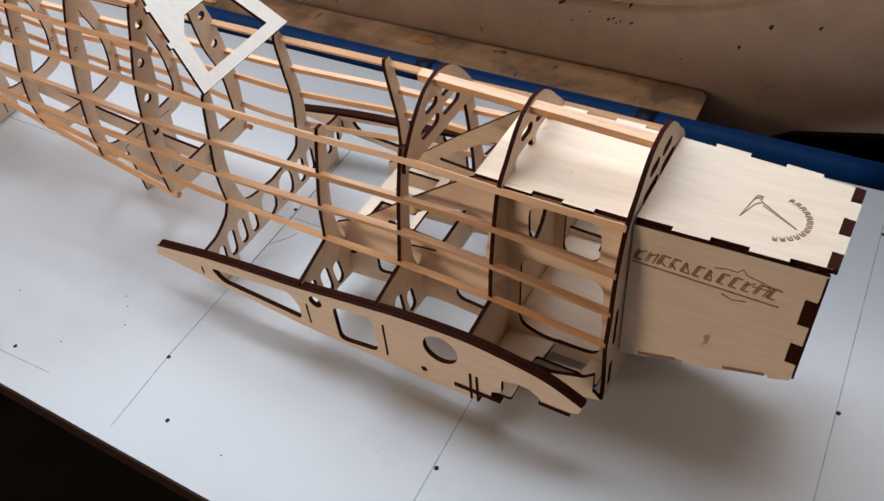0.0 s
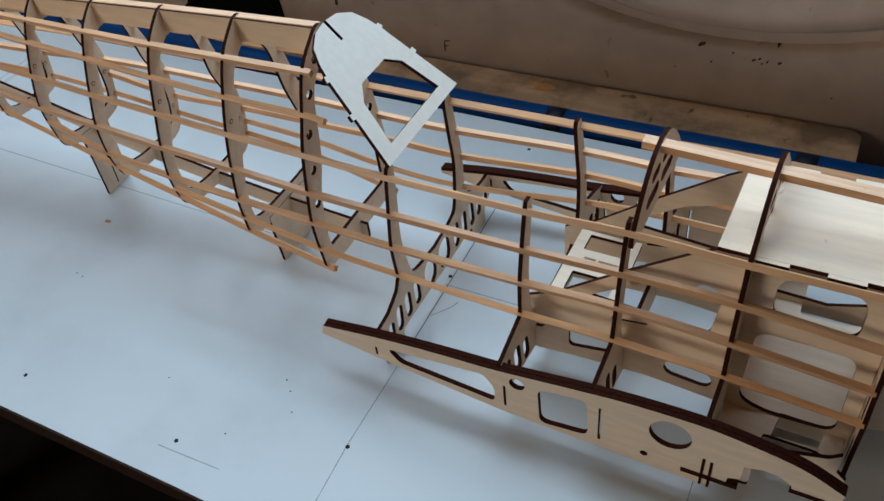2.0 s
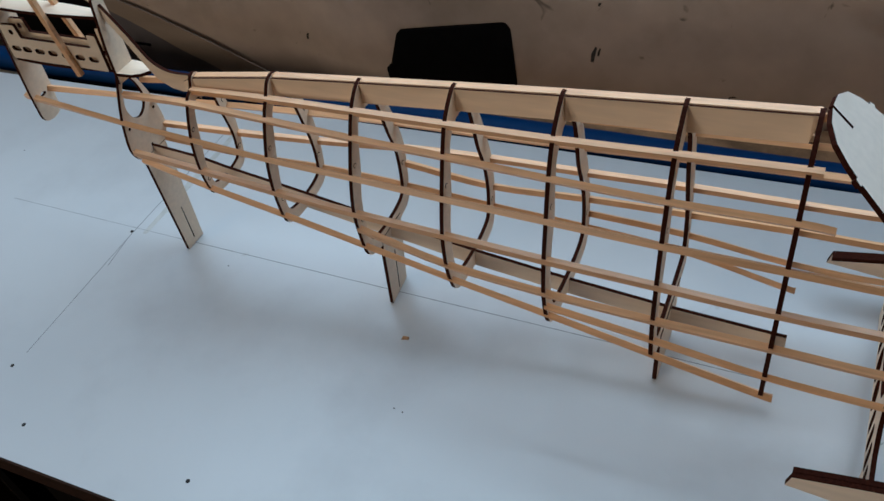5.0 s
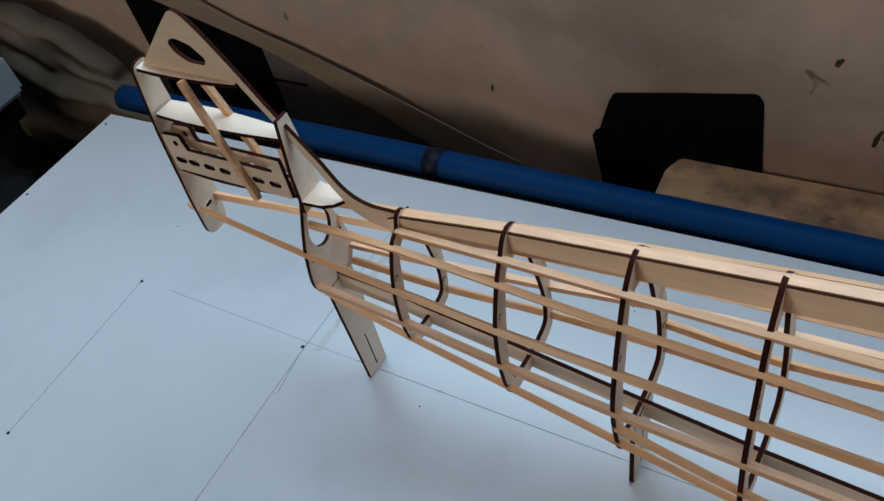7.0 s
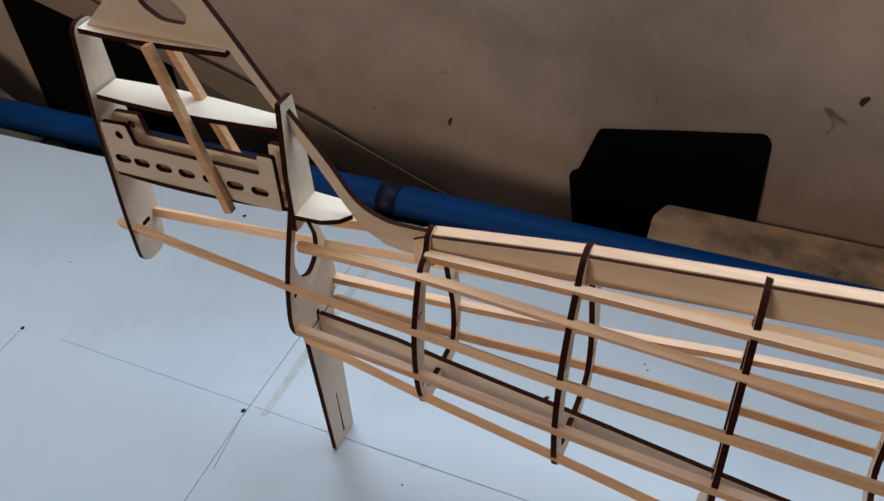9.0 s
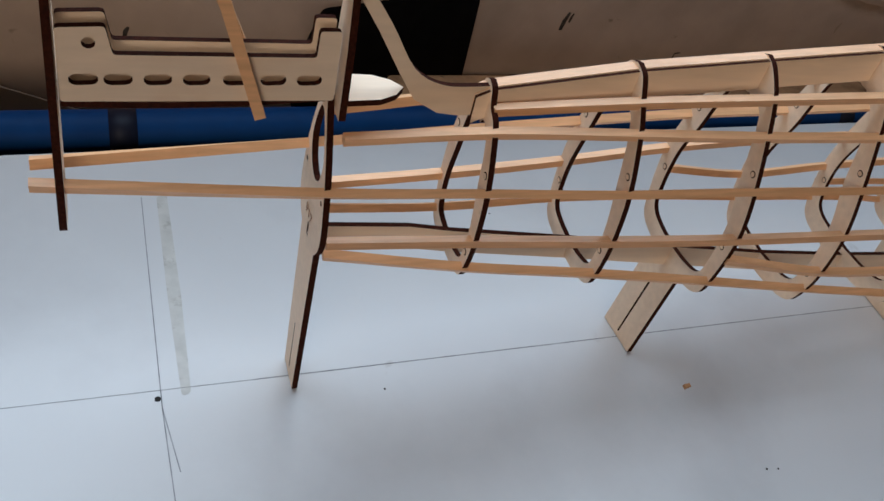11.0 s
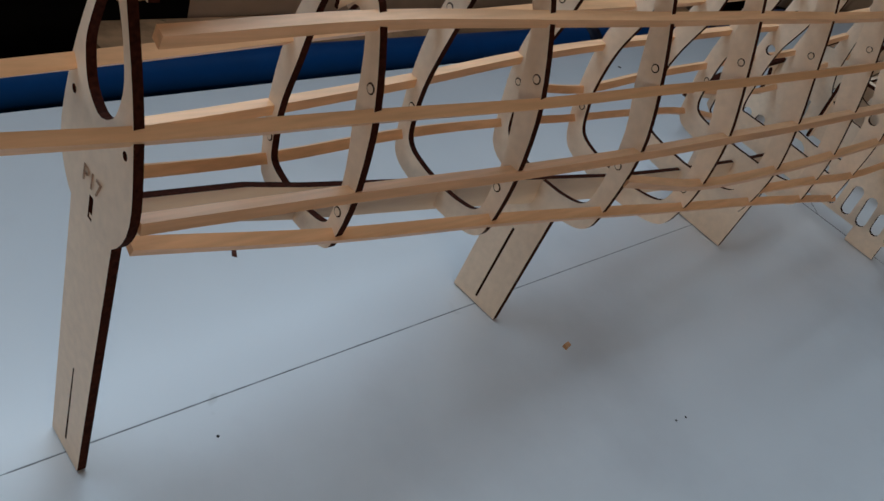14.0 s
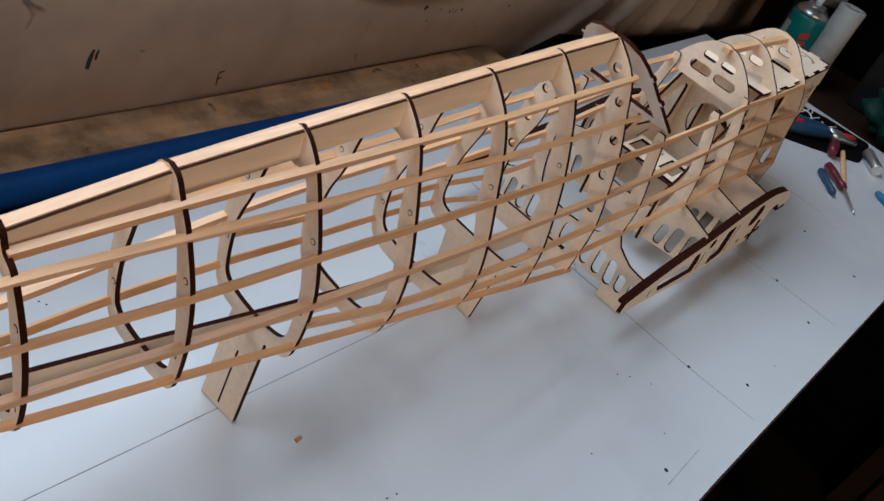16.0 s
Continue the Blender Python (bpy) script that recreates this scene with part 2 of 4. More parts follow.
def box(name, lo, hi, mats, parent=None, label="", shape=same, bevel=0.0):
    bm = bmesh.new()
    bmesh.ops.create_cube(bm, size=1)
    for v in bm.verts:
        v.co = Vector([lo[i] + (v.co[i] + 0.5) * (hi[i] - lo[i]) for i in range(3)])
    if bevel:
        bmesh.ops.bevel(bm, geom=bm.edges[:], offset=bevel, segments=2, affect="EDGES")
    for v in bm.verts:
        v.co = shape(*v.co)
    return mesh(name, bm, mats, parent, label)


def mesh(name, bm, mats, parent=None, label="", smooth=False):
    me = bpy.data.meshes.new(name)
    bmesh.ops.recalc_face_normals(bm, faces=bm.faces)
    bm.to_mesh(me)
    bm.free()
    me.materials.append(mats)
    if smooth:
        me.polygons.foreach_set("use_smooth", [True] * len(me.polygons))
    ob = new(name, me)
    ob.parent = parent
    if label:
        tagged(ob, label)
    return ob


def lathe(name, profile, mats, parent=None, label="", m=None, n=28):
    """A turned body: (radius, height) pairs round z, laid by the matrix m."""
    verts, faces = [], []
    m = m or Matrix()
    for r, h in profile:
        for i in range(n):
            a = 2 * math.pi * i / n
            verts.append(m @ Vector((r * math.cos(a), r * math.sin(a), h)))
    for k in range(len(profile) - 1):
        for i in range(n):
            j = (i + 1) % n
            faces.append((k * n + i, k * n + j, (k + 1) * n + j, (k + 1) * n + i))
    faces += [tuple(range(n))[::-1], tuple((len(profile) - 1) * n + i for i in range(n))]
    ob = put(name, verts, faces, mats, parent, label)
    for p in ob.data.polygons:
        p.use_smooth = len(p.vertices) == 4
    return ob


def thing(name, label, category, group="", kind=""):
    return tagged(new(name), label, category, group, kind)


# ---------------------------------------------------------------- room and bench
def slab(name, lo, hi, mat, label, category):
    ob = box(name, lo, hi, mat)
    return tagged(ob, label, category, kind="structure")


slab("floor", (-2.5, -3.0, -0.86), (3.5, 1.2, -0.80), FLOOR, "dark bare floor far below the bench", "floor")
slab("ceiling", (-2.5, -3.0, 1.9), (3.5, 1.2, 1.96), ROOM, "plain plaster ceiling of the room", "ceiling")
# Unseen wall; its opening is added only to hold the fill lamp.
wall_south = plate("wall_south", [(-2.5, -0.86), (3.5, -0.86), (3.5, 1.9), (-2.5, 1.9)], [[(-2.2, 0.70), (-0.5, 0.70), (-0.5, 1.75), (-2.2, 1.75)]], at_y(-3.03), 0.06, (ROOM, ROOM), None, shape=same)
tagged(wall_south, "plain dim room wall with an opening added for the fill lamp", "wall", kind="structure")
slab("wall_west", (-2.56, -3.0, -0.86), (-2.5, 1.2, 1.9), ROOM, "plain dim room wall", "wall")
slab("wall_east", (3.5, -3.0, -0.86), (3.56, 1.2, 1.9), ROOM, "plain dim room wall", "wall")
wall_outline = [(-2.5, -0.8), (3.5, -0.8), (3.5, 1.9), (-2.5, 1.9)]
wall_north = plate("wall_north", wall_outline, [[(-0.75, 0.34), (1.35, 0.34), (1.35, 1.45), (-0.75, 1.45)]], at_y(0.3775), 0.06, (WALL, ROOM), None, shape=same)
tagged(wall_north, "stained greyish brown plaster wall with a window above", "wall", kind="structure")



def recess(x):
    k = min(1.0, max(0.0, (0.03 - x) / 0.12))
    return k * k * (3 - 2 * k)


def cloth_y(x, z):
    """Depth of the stained cloth on the wall, with a few slack folds."""
    y = 0.2815 + 0.015 * x + 0.03 * max(0.0, x - 0.4) + 0.031 * recess(x)
    sag = 0.066 + 1.15 * (x - 0.66) ** 2
    d, ramp = z - sag, min(1.0, max(0.0, (x - 0.47) * 9)) * min(1.0, max(0.0, (0.90 - x) * 6))
    y += ramp * (0.026 * math.exp(-((d / 0.0075) ** 4)) - 0.014 * math.exp(-(((d - 0.022) / 0.016) ** 2)))
    y -= 0.0022 * math.exp(-(((z - 0.120 + 0.10 * x) / 0.020) ** 2))
    for xc, lean, deep, wide in ((0.98, 1.9, 0.012, 0.030), (1.10, 1.3, 0.022, 0.030), (1.18, 1.1, 0.014, 0.022), (1.27, 0.9, 0.020, 0.028), (1.37, 0.7, 0.016, 0.030), (1.48, 0.5, 0.018, 0.035)):
        y -= deep * math.exp(-(((x - xc - lean * (z - 0.004)) / wide) ** 2))
    return y + 0.0022 * noise.noise(Vector((x * 5.0, 0.3, z * 9.0))) + 0.0012 * noise.noise(Vector((x * 17.0, 3.3, z * 26.0)))


nx, nz = 240, 200
cv = [(-0.95 + 2.55 * i / nx, cloth_y(-0.95 + 2.55 * i / nx, -0.30 + 0.635 * j / nz), -0.30 + 0.635 * j / nz) for j in range(nz + 1) for i in range(nx + 1)]
cv += [(x, 0.288 + 0.015 * x + 0.03 * max(0.0, x - 0.4) + 0.031 * recess(x), z) for x, y, z in cv]
half_n = (nx + 1) * (nz + 1)
cf = [(j * (nx + 1) + i, j * (nx + 1) + i + 1, (j + 1) * (nx + 1) + i + 1, (j + 1) * (nx + 1) + i) for j in range(nz) for i in range(nx)]
cf += [(q[3] + half_n, q[2] + half_n, q[1] + half_n, q[0] + half_n) for q in cf]
wall_cloth = put("wall_cloth", cv, cf, WALL, smooth=True)
tagged(wall_cloth, "stained greyish brown cloth sagging in slack folds on the wall", "wall cloth", kind="structure")

bench = thing("workbench", "white laminated workbench board with dark chipped edge", "workbench", kind="structure")
BX0, BX1 = -0.465, 1.278
board_outline = [(BX0, -0.2340), (0.0, -0.2250), (0.45, -0.2160), (BX1, -0.2140), (BX1, 0.240), (0.60, 0.2075), (0.20, 0.1945), (BX0, 0.169)]
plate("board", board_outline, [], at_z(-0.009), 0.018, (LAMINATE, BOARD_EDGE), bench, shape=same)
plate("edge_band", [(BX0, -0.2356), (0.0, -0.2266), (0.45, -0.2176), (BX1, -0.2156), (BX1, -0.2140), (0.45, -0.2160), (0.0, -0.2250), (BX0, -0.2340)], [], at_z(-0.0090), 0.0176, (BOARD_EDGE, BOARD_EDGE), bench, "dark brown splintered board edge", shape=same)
for x in (-0.40, 1.20):
    for y in (-0.16, 0.16):
        box("leg", (x - 0.025, y - 0.025, -0.80), (x + 0.025, y + 0.025, -0.018), BOARD_EDGE, bench)


def line(x0, y0, x1, y1, w=0.00055, mat=PENCIL):
    a, b = Vector((x0, y0, 0)), Vector((x1, y1, 0))
    s = Vector((-(b - a).y, (b - a).x, 0)).normalized() * w / 2
    h = Vector((0, 0, 0.00012))
    v = [a - s, a + s, b + s, b - s]
    v += [q + h for q in v]
    put("pencil_line", v, [(3, 2, 1, 0), (4, 5, 6, 7), (0, 1, 5, 4), (1, 2, 6, 5), (2, 3, 7, 6), (3, 0, 4, 7)], mat, bench)


line(0.5440, -0.2060, 0.5395, -0.142)
line(0.5395, -0.142, 0.5384, -0.060)
line(0.5384, -0.060, 0.5345, 0.10, 0.0008, PENCIL_DARK)
line(0.5345, 0.0070, 0.610, 0.0095)
for seg in ((-0.215, -0.001, -0.02, -0.0002, 0.0003), (-0.02, -0.0002, 0.10, 0.0008), (0.10, 0.0008, 0.33, 0.0027), (0.33, 0.0027, 0.53, 0.004), (0.7545, -0.20, 0.7496, -0.075), (0.9605, -0.10, 0.949, 0.187),
            (0.4186, -0.1961, 0.4702, -0.1937), (-0.2415, -0.160, -0.2473, -0.0025), (-0.0595, -0.145, -0.0640, -0.011), (-0.0640, -0.011, -0.0645, 0.140),
            (-0.064, -0.011, -0.0588, -0.0468), (0.539, -0.024, 0.549, -0.012), (0.549, -0.012, 0.552, -0.005)):
    line(*seg)


def dot(x, y, r=0.0016):
    v = [(x + r * (1 + 0.15 * math.sin(3 * i + 50 * x)) * math.cos(i * math.pi / 5), y + r * math.sin(i * math.pi / 5), 0.00016) for i in range(10)]
    v += [(a, b, 0.0) for a, b, c in v]
    f = [tuple(range(10))] + [(i, (i + 1) % 10, 10 + (i + 1) % 10, 10 + i) for i in range(10)]
    put("mark", v, f, HOLE, bench)


for x, y in ((0.5405, -0.1443), (0.576, -0.1843), (0.4285, -0.1885), (0.7540, -0.1326), (0.5343, 0.0158), (0.2821, -0.1916), (0.1355, -0.1940), (0.9574, 0.0131),
             (-0.0657, -0.0054), (-0.2473, -0.0025), (-0.2415, -0.160), (-0.458, 0.154), (-0.4594, 0.0415), (0.7255, -0.1810), (-0.0659, 0.1496), (-0.1684, 0.1502),
             (0.889, -0.1085), (0.8716, -0.1781), (0.951, 0.178), (0.530, 0.1756), (-0.0614, -0.159), (-0.0110, -0.1983)):
    dot(x, y)
for x, y in ((0.471, -0.116), (0.479, -0.123), (0.490, -0.137), (0.388, -0.149), (0.242, -0.097), (0.1515, 0.1120), (0.1490, 0.1160), (0.249, -0.098), (-0.262, 0.061), (0.0464, -0.0155), (0.457, -0.170), (0.626, -0.188), (0.955, -0.1293)):
    dot(x, y, 0.0006)
smear = plate("glue_smear", rounded([(-0.0560, 0.140), (-0.0500, 0.142), (-0.0490, 0.062), (-0.0500, -0.004), (-0.0545, -0.005), (-0.0560, 0.062)], 0.002), [], at_z(0.00006), 0.0001, (GLUE, GLUE), bench, "dried glue smear", shape=same)


def chip(x, y, size, turn, paint=PLANK):
    m = Matrix.Translation((x, y, 0)) @ Matrix.Rotation(turn, 4, "Z")
    pts = [(-1, -0.4, 0), (0.9, -0.5, 0), (1, 0.3, 0), (-0.7, 0.5, 0), (-0.8, -0.3, 0.35), (0.7, -0.35, 0.3), (0.8, 0.2, 0.4), (-0.5, 0.4, 0.5)]
    ob = put("wood_chip", [m @ (Vector(p) * size) for p in pts], [(3, 2, 1, 0), (4, 5, 6, 7), (0, 1, 5, 4), (1, 2, 6, 5), (2, 3, 7, 6), (3, 0, 4, 7)], paint)
    tagged(ob, "tiny brown wood chip lying on the bench", "wood chip", "chips on the bench")


chip(0.2226, -0.0390, 0.0030, 0.3)
chip(0.101, 0.069, 0.0026, 1.2, CUT)

# blue wrapped pipe along the back edge
pipe = thing("wrapped_pipe", "long blue wrapped pipe lying along the bench's back edge", "pipe")
PR = 0.0140


def pipe_run(name, x0, x1, r, mat, label="", n=20):
    """A stretch of the gently bowed pipe."""
    m = max(2, int((x1 - x0) / 0.03))
    verts, faces = [], []
    for i in range(m + 1):
        x = x0 + (x1 - x0) * i / m
        y = 0.2105 + 0.020 * x + 0.02 * max(0.0, x - 0.45)
        for j in range(n):
            a = 2 * math.pi * j / n
            verts.append((x, y + r * math.cos(a), r * math.sin(a) - 0.0040))
        if i:
            faces += [((i - 1) * n + j, (i - 1) * n + (j + 1) % n, i * n + (j + 1) % n, i * n + j) for j in range(n)]
    faces += [tuple(range(n)), tuple(m * n + j for j in range(n))]
    ob = put(name, verts, faces, mat, pipe, label)
    for p in ob.data.polygons:
        p.use_smooth = len(p.vertices) == 4


pipe_run("pipe_body", -0.478, 0.945, PR, TUBE)
for x in (-0.080, 0.528, 0.742):
    pipe_run("tape_band", x, x + 0.017, PR + 0.0003, TAPE, "black tape band")

# ---------------------------------------------------------------- airframe
WOOD = (PLY, BURNT)
frame_ = thing("model_aircraft_fuselage", "unfinished laser-cut plywood model aircraft fuselage with pine stringers", "model aircraft")
T = 0.0027
X = [-0.0005, 0.0672, 0.1347, 0.2018, 0.267, 0.3345, 0.402, 0.4675, 0.531, 0.6235, 0.683, 0.748, 0.8222]
# half width and height at which each stringer crosses each former
A = {1: (0.0068, 0.1690), 2: (0.0115, 0.1752), 3: (0.0151, 0.1790), 4: (0.0180, 0.1822), 5: (0.0203, 0.1852), 6: (0.0218, 0.1888), 7: (0.0232, 0.1925)}
B = {0: (0.0045, 0.1580), 1: (0.0140, 0.1628), 2: (0.0186, 0.1636), 3: (0.0224, 0.1636), 4: (0.0257, 0.1643), 5: (0.0296, 0.1645), 6: (0.0320, 0.1648), 7: (0.0331, 0.1664)}
C = {0: (0.0172, 0.1368), 1: (0.0227, 0.1374), 2: (0.0281, 0.1376), 3: (0.0316, 0.1385), 4: (0.0343, 0.1380), 5: (0.0367, 0.1382), 6: (0.0398, 0.1392), 7: (0.0417, 0.1400), 8: (0.0429, 0.1406), 9: (0.0434, 0.1431), 10: (0.0419, 0.1455), 11: (0.0434, 0.1462), 12: (0.0432, 0.1472)}
D = {0: (0.0202, 0.1110), 1: (0.0246, 0.1106), 2: (0.0308, 0.1106), 3: (0.0370, 0.1122), 4: (0.0406, 0.1128), 5: (0.0431, 0.1122), 6: (0.0452, 0.1124), 7: (0.0467, 0.1118), 8: (0.0473, 0.1128), 9: (0.0495, 0.1178), 10: (0.0484, 0.1195), 11: (0.0501, 0.1225), 12: (0.0518, 0.1195)}
E_ = {3: (0.0368, 0.0985), 4: (0.0410, 0.0872), 5: (0.0460, 0.0868), 6: (0.0484, 0.0868), 7: (0.0498, 0.0872), 8: (0.0507, 0.0868), 9: (0.0540, 0.0938), 10: (0.0526, 0.0952), 11: (0.0550, 0.0962), 12: (0.0545, 0.0900)}
F = {5: (0.0453, 0.0745), 6: (0.0479, 0.0690), 7: (0.0481, 0.0605), 8: (0.0490, 0.0592), 9: (0.0556, 0.0672), 10: (0.0570, 0.0708), 11: (0.0577, 0.0700), 12: (0.0583, 0.0662)}
G = {1: (0.0216, 0.0915), 2: (0.0285, 0.0872), 3: (0.0339, 0.0800), 4: (0.0382, 0.0716), 5: (0.0427, 0.0640), 6: (0.0464, 0.0545), 7: (0.0455, 0.0405)}
TOP = {0: 0.1705, 1: 0.1735, 2: 0.1820, 3: 0.1870, 4: 0.1925, 5: 0.1978, 6: 0.2025, 7: 0.2065}
LOW = {0: 0.0950, 1: 0.0835, 2: 0.0748, 3: 0.0640, 4: 0.0532, 5: 0.0480, 6: 0.0450, 7: 0.0370}

runs = [("a", A, 1, 7), ("b", B, 0, 7), ("c", C, 0, 12), ("d", D, 0, 12), ("e", E_, 3, 12), ("f", F, 5, 12), ("g", G, 1, 7)]
for key, table, i0, i1 in runs:
    for side in (-1, 1):
        pts = [(X[i], side * table[i][0], table[i][1]) for i in range(i0, i1 + 1)]
        if key == "c":
            pts = [(-0.108, side * 0.0065, 0.1382)] + pts
        if key == "b":
            pts[0] = (0.0048, side * 0.0105, 0.1585)
        if key == "d":
            pts[0] = (0.0012, pts[0][1], pts[0][2])
        if key == "g":
            pts = [(0.002, side * 0.016, 0.1000)] + pts
        if key in "abg":
            x, y, z = pts[-1]
            pts.append((x + (0.018 if key == "b" else 0.006), y * (1.04 if key == "b" else 1.0), z))
        strip("stringer", spline(pts, 4), 0.0037, 0.0035, frame_)


def section(i):
    """Half outline of a former from top to bottom."""
    pts = [(0.0, TOP[i] + (0.0044 if i else 0.0008))]
    if i >= 1:
        pts.append((0.0062, TOP[i] + 0.0018) if i > 1 else (0.0040, TOP[i] + 0.0022))
    for tab in (A, B, C, D, E_, F, G):
        if i in tab and not (tab is E_ and i == 3) and not (tab is F and i == 5):
            pts.append(tab[i])
    low = LOW[i]
    y, z = pts[-1]
    pts += [(y * 0.85, low + (z - low) * 0.32), (y * 0.46, low + (z - low) * 0.06), (0.0, low)]
    return pts


def ring(i, width, low_width):
    half = [(q.x, q.y) for q in spline([(p[0], p[1]) for p in section(i)], 4)]
    outer = half + [(-y, z) for y, z in half[-2:0:-1]]
    zc = (half[0][1] + half[-1][1]) / 2
    inner = []
    for k, (y, z) in enumerate(half):
        t = k / (len(half) - 1)
        a, e = min(1.0, max(0.0, (t - 0.06) / 0.16)), max(0.0, (t - 0.75) / 0.25)
        w = max(0.0195, width) * (1 - a) + width * a + (low_width - width) * e
        v = Vector((y, z - zc))
        q = v * max(0.1, 1 - w / v.length)
        inner.append((q.x, q.y + zc))
    hole = inner + [(-y, z) for y, z in inner[-2:0:-1]]
    return outer, hole


def text_mesh(body, size, m, mat, parent, label):
    cu = bpy.data.curves.new("text", "FONT")
    cu.body, cu.size, cu.extrude = body, size, 0.0001
    tmp = new("text", cu)
    me = bpy.data.meshes.new_from_object(tmp.evaluated_get(bpy.context.evaluated_depsgraph_get()))
    bpy.data.objects.remove(tmp)
    for v in me.vertices:
        v.co = m @ v.co
    me.materials.clear()
    me.materials.append(mat)
    ob = new("lettering", me)
    ob.parent = parent
    return tagged(ob, label)


# tail former with its foot
half = [(q.x, q.y) for q in spline([(0.0040, 0.1725), (0.0080, 0.1625), (0.0142, 0.1465), (0.0182, 0.1320), (0.0205, 0.1125), (0.0135, 0.0995), (0.0, 0.0945)], 4)]
tail_former = plate("former", half + [(-y, z) for y, z in half[-2::-1]], [rounded([(0.0, 0.1295), (0.0080, 0.1345), (0.0108, 0.1450), (0.0070, 0.1570), (0.0022, 0.1650), (-0.0022, 0.1650), (-0.0070, 0.1570), (-0.0108, 0.1450), (-0.0080, 0.1345)], 0.004, 3),
                    circle(-0.0145, 0.1290, 0.0013, 8), circle(0.0145, 0.1290, 0.0013, 8), [(-0.0012, 0.106), (0.0012, 0.106), (0.0012, 0.0987), (-0.0012, 0.0987)][::-1]], at_x(X[0]), T, WOOD, frame_, "solid tail former with a teardrop hole")
text_mesh("P17", 0.0072, Matrix.Translation(warp(-0.0022, 0.0055, 0.1085)) @ Matrix.Rotation(math.pi / 2, 4, "X") @ Matrix.Rotation(-math.pi / 2, 4, "Y") @ Matrix.Rotation(radians(0), 4, "Z"), ENGRAVE, tail_former, "burnt lettering P17")


def foot_lay(x, high, sy, sx=0.0, twist=0.0):
    """A jig foot whose lower end stands off towards the pencil line."""
    def lay(u, v, w):
        k = 1 - v / high
        return (x + w + (sx + twist * u) * k, u + sy * k, v)
    return lay


plate("foot", [(-0.0100, 0.0006), (0.0100, 0.0006), (0.0125, 0.100), (-0.0125, 0.100)], [[(-0.0006, 0.006), (0.0006, 0.006), (0.0004, 0.040), (-0.0004, 0.040)]], foot_lay(X[0] + 0.0005, 0.100, 0.0027), 0.0029, WOOD, tail_former, "tall narrow jig foot")

for i in range(1, 8):
    wide = {1: 0.0085, 2: 0.0100, 3: 0.0112, 4: 0.0120, 5: 0.0130, 6: 0.0140, 7: 0.0185}[i]
    outer, hole = ring(i, wide, wide + (-0.001 if i < 7 else 0.0))
    cut, pegs = [hole], []
    if i == 7:
        for y, z in ((0.0105, 0.1930), (0.0228, 0.1745), (0.0320, 0.1500), (0.0365, 0.1240), (0.0400, 0.0980)):
            for s in (-1, 1):
                cut.append(circle(s * y, z, 0.0034, 12))
    else:
        k = (D if i < 4 else E_)[i]
        z = k[1] - (0.009 if i < 4 else 0.006)
        y = k[0] - wide * 0.55
        for s in (-1, 1):
            pegs += [(s * y, z), (s * (C[i][0] - wide * 0.5), C[i][1] + 0.006)]
    f = plate("former", outer, cut + [circle(y, z, 0.0018, 10) for y, z in pegs], at_x(X[i]), T, WOOD, frame_)
    for y, z in pegs:
        plate("peg", circle(y, z, 0.00135, 8), [], at_x(X[i]), T + 0.0004, WOOD, f)
    if i == 3:
        plate("foot", [(-0.0138, 0.0006), (0.0138, 0.0006), (0.0145, 0.070), (-0.0145, 0.070)], [[(-0.0006, 0.004), (0.0006, 0.004), (0.0007, 0.046), (-0.0007, 0.046)]], foot_lay(X[i] + 0.0005, 0.070, 0.0027, -0.0058, -0.08), 0.0029, WOOD, f, "square jig foot with a centre slit")
    if i == 6:
        plate("foot", [(-0.0215, 0.0006), (0.0215, 0.0006), (0.026, 0.051), (-0.026, 0.051)], [], foot_lay(X[i] + 0.0005, 0.051, 0.0006, -0.0020), 0.0029, WOOD, f, "wide jig foot")

# side ribs behind and in the cockpit opening, with their cross plates down to the wing saddles
SADDLE = 0.0895


def side_rib(i, cross, slots, top=0.006, width=0.010, low=0.012, feet=False):
    """A former open at the top, whose lower cross plate reaches out to both wing saddles."""
    c, d, e, f = C[i], D[i], E_[i], F[i]
    out = [(q.x, q.y) for q in spline([(c[0] - 0.002, c[1] + top), c, d, e, f], 4)] + cross
    w = width
    inn = [(c[0] - 0.007, c[1] + top), (c[0] - w * 0.8, c[1]), (d[0] - w, d[1]), (e[0] - w * 1.1, e[1]), (f[0] - w * 1.4, f[1] - 0.004), (f[0] * 0.55, 0.046), (0.0, 0.042)]
    inner = [(q.x, q.y) for q in spline(inn, 4)]
    right = out + ([(0.078, low), (0.078, 0.0006), (0.055, 0.0006), (0.055, low)] if feet else []) + [(0.030, low)]
    loop = right + [(-y, z) for y, z in right[::-1]] + [(-y, z) for y, z in inner[:-1]] + inner[::-1]
    cut = []
    for s in slots:
        for sg in (-1, 1):
            cut.append(slot(sg * s[0], s[1], sg * s[2], s[3], s[4]))
    return plate("former", loop, cut, at_x(X[i]), T, WOOD, frame_)


side_rib(8, [(0.054, 0.050), (0.060, 0.046), (0.068, 0.0415), (0.079, 0.040), (SADDLE - 0.0016, 0.040), (SADDLE - 0.0016, 0.020)],
         [(0.044, 0.019, 0.044, 0.034, 0.008), (0.057, 0.018, 0.056, 0.033, 0.008), (0.0685, 0.0185, 0.068, 0.028, 0.0075), (0.080, 0.0185, 0.080, 0.026, 0.007), (0.031, 0.019, 0.031, 0.034, 0.008), (0.011, 0.022, 0.011, 0.031, 0.017)], feet=True)
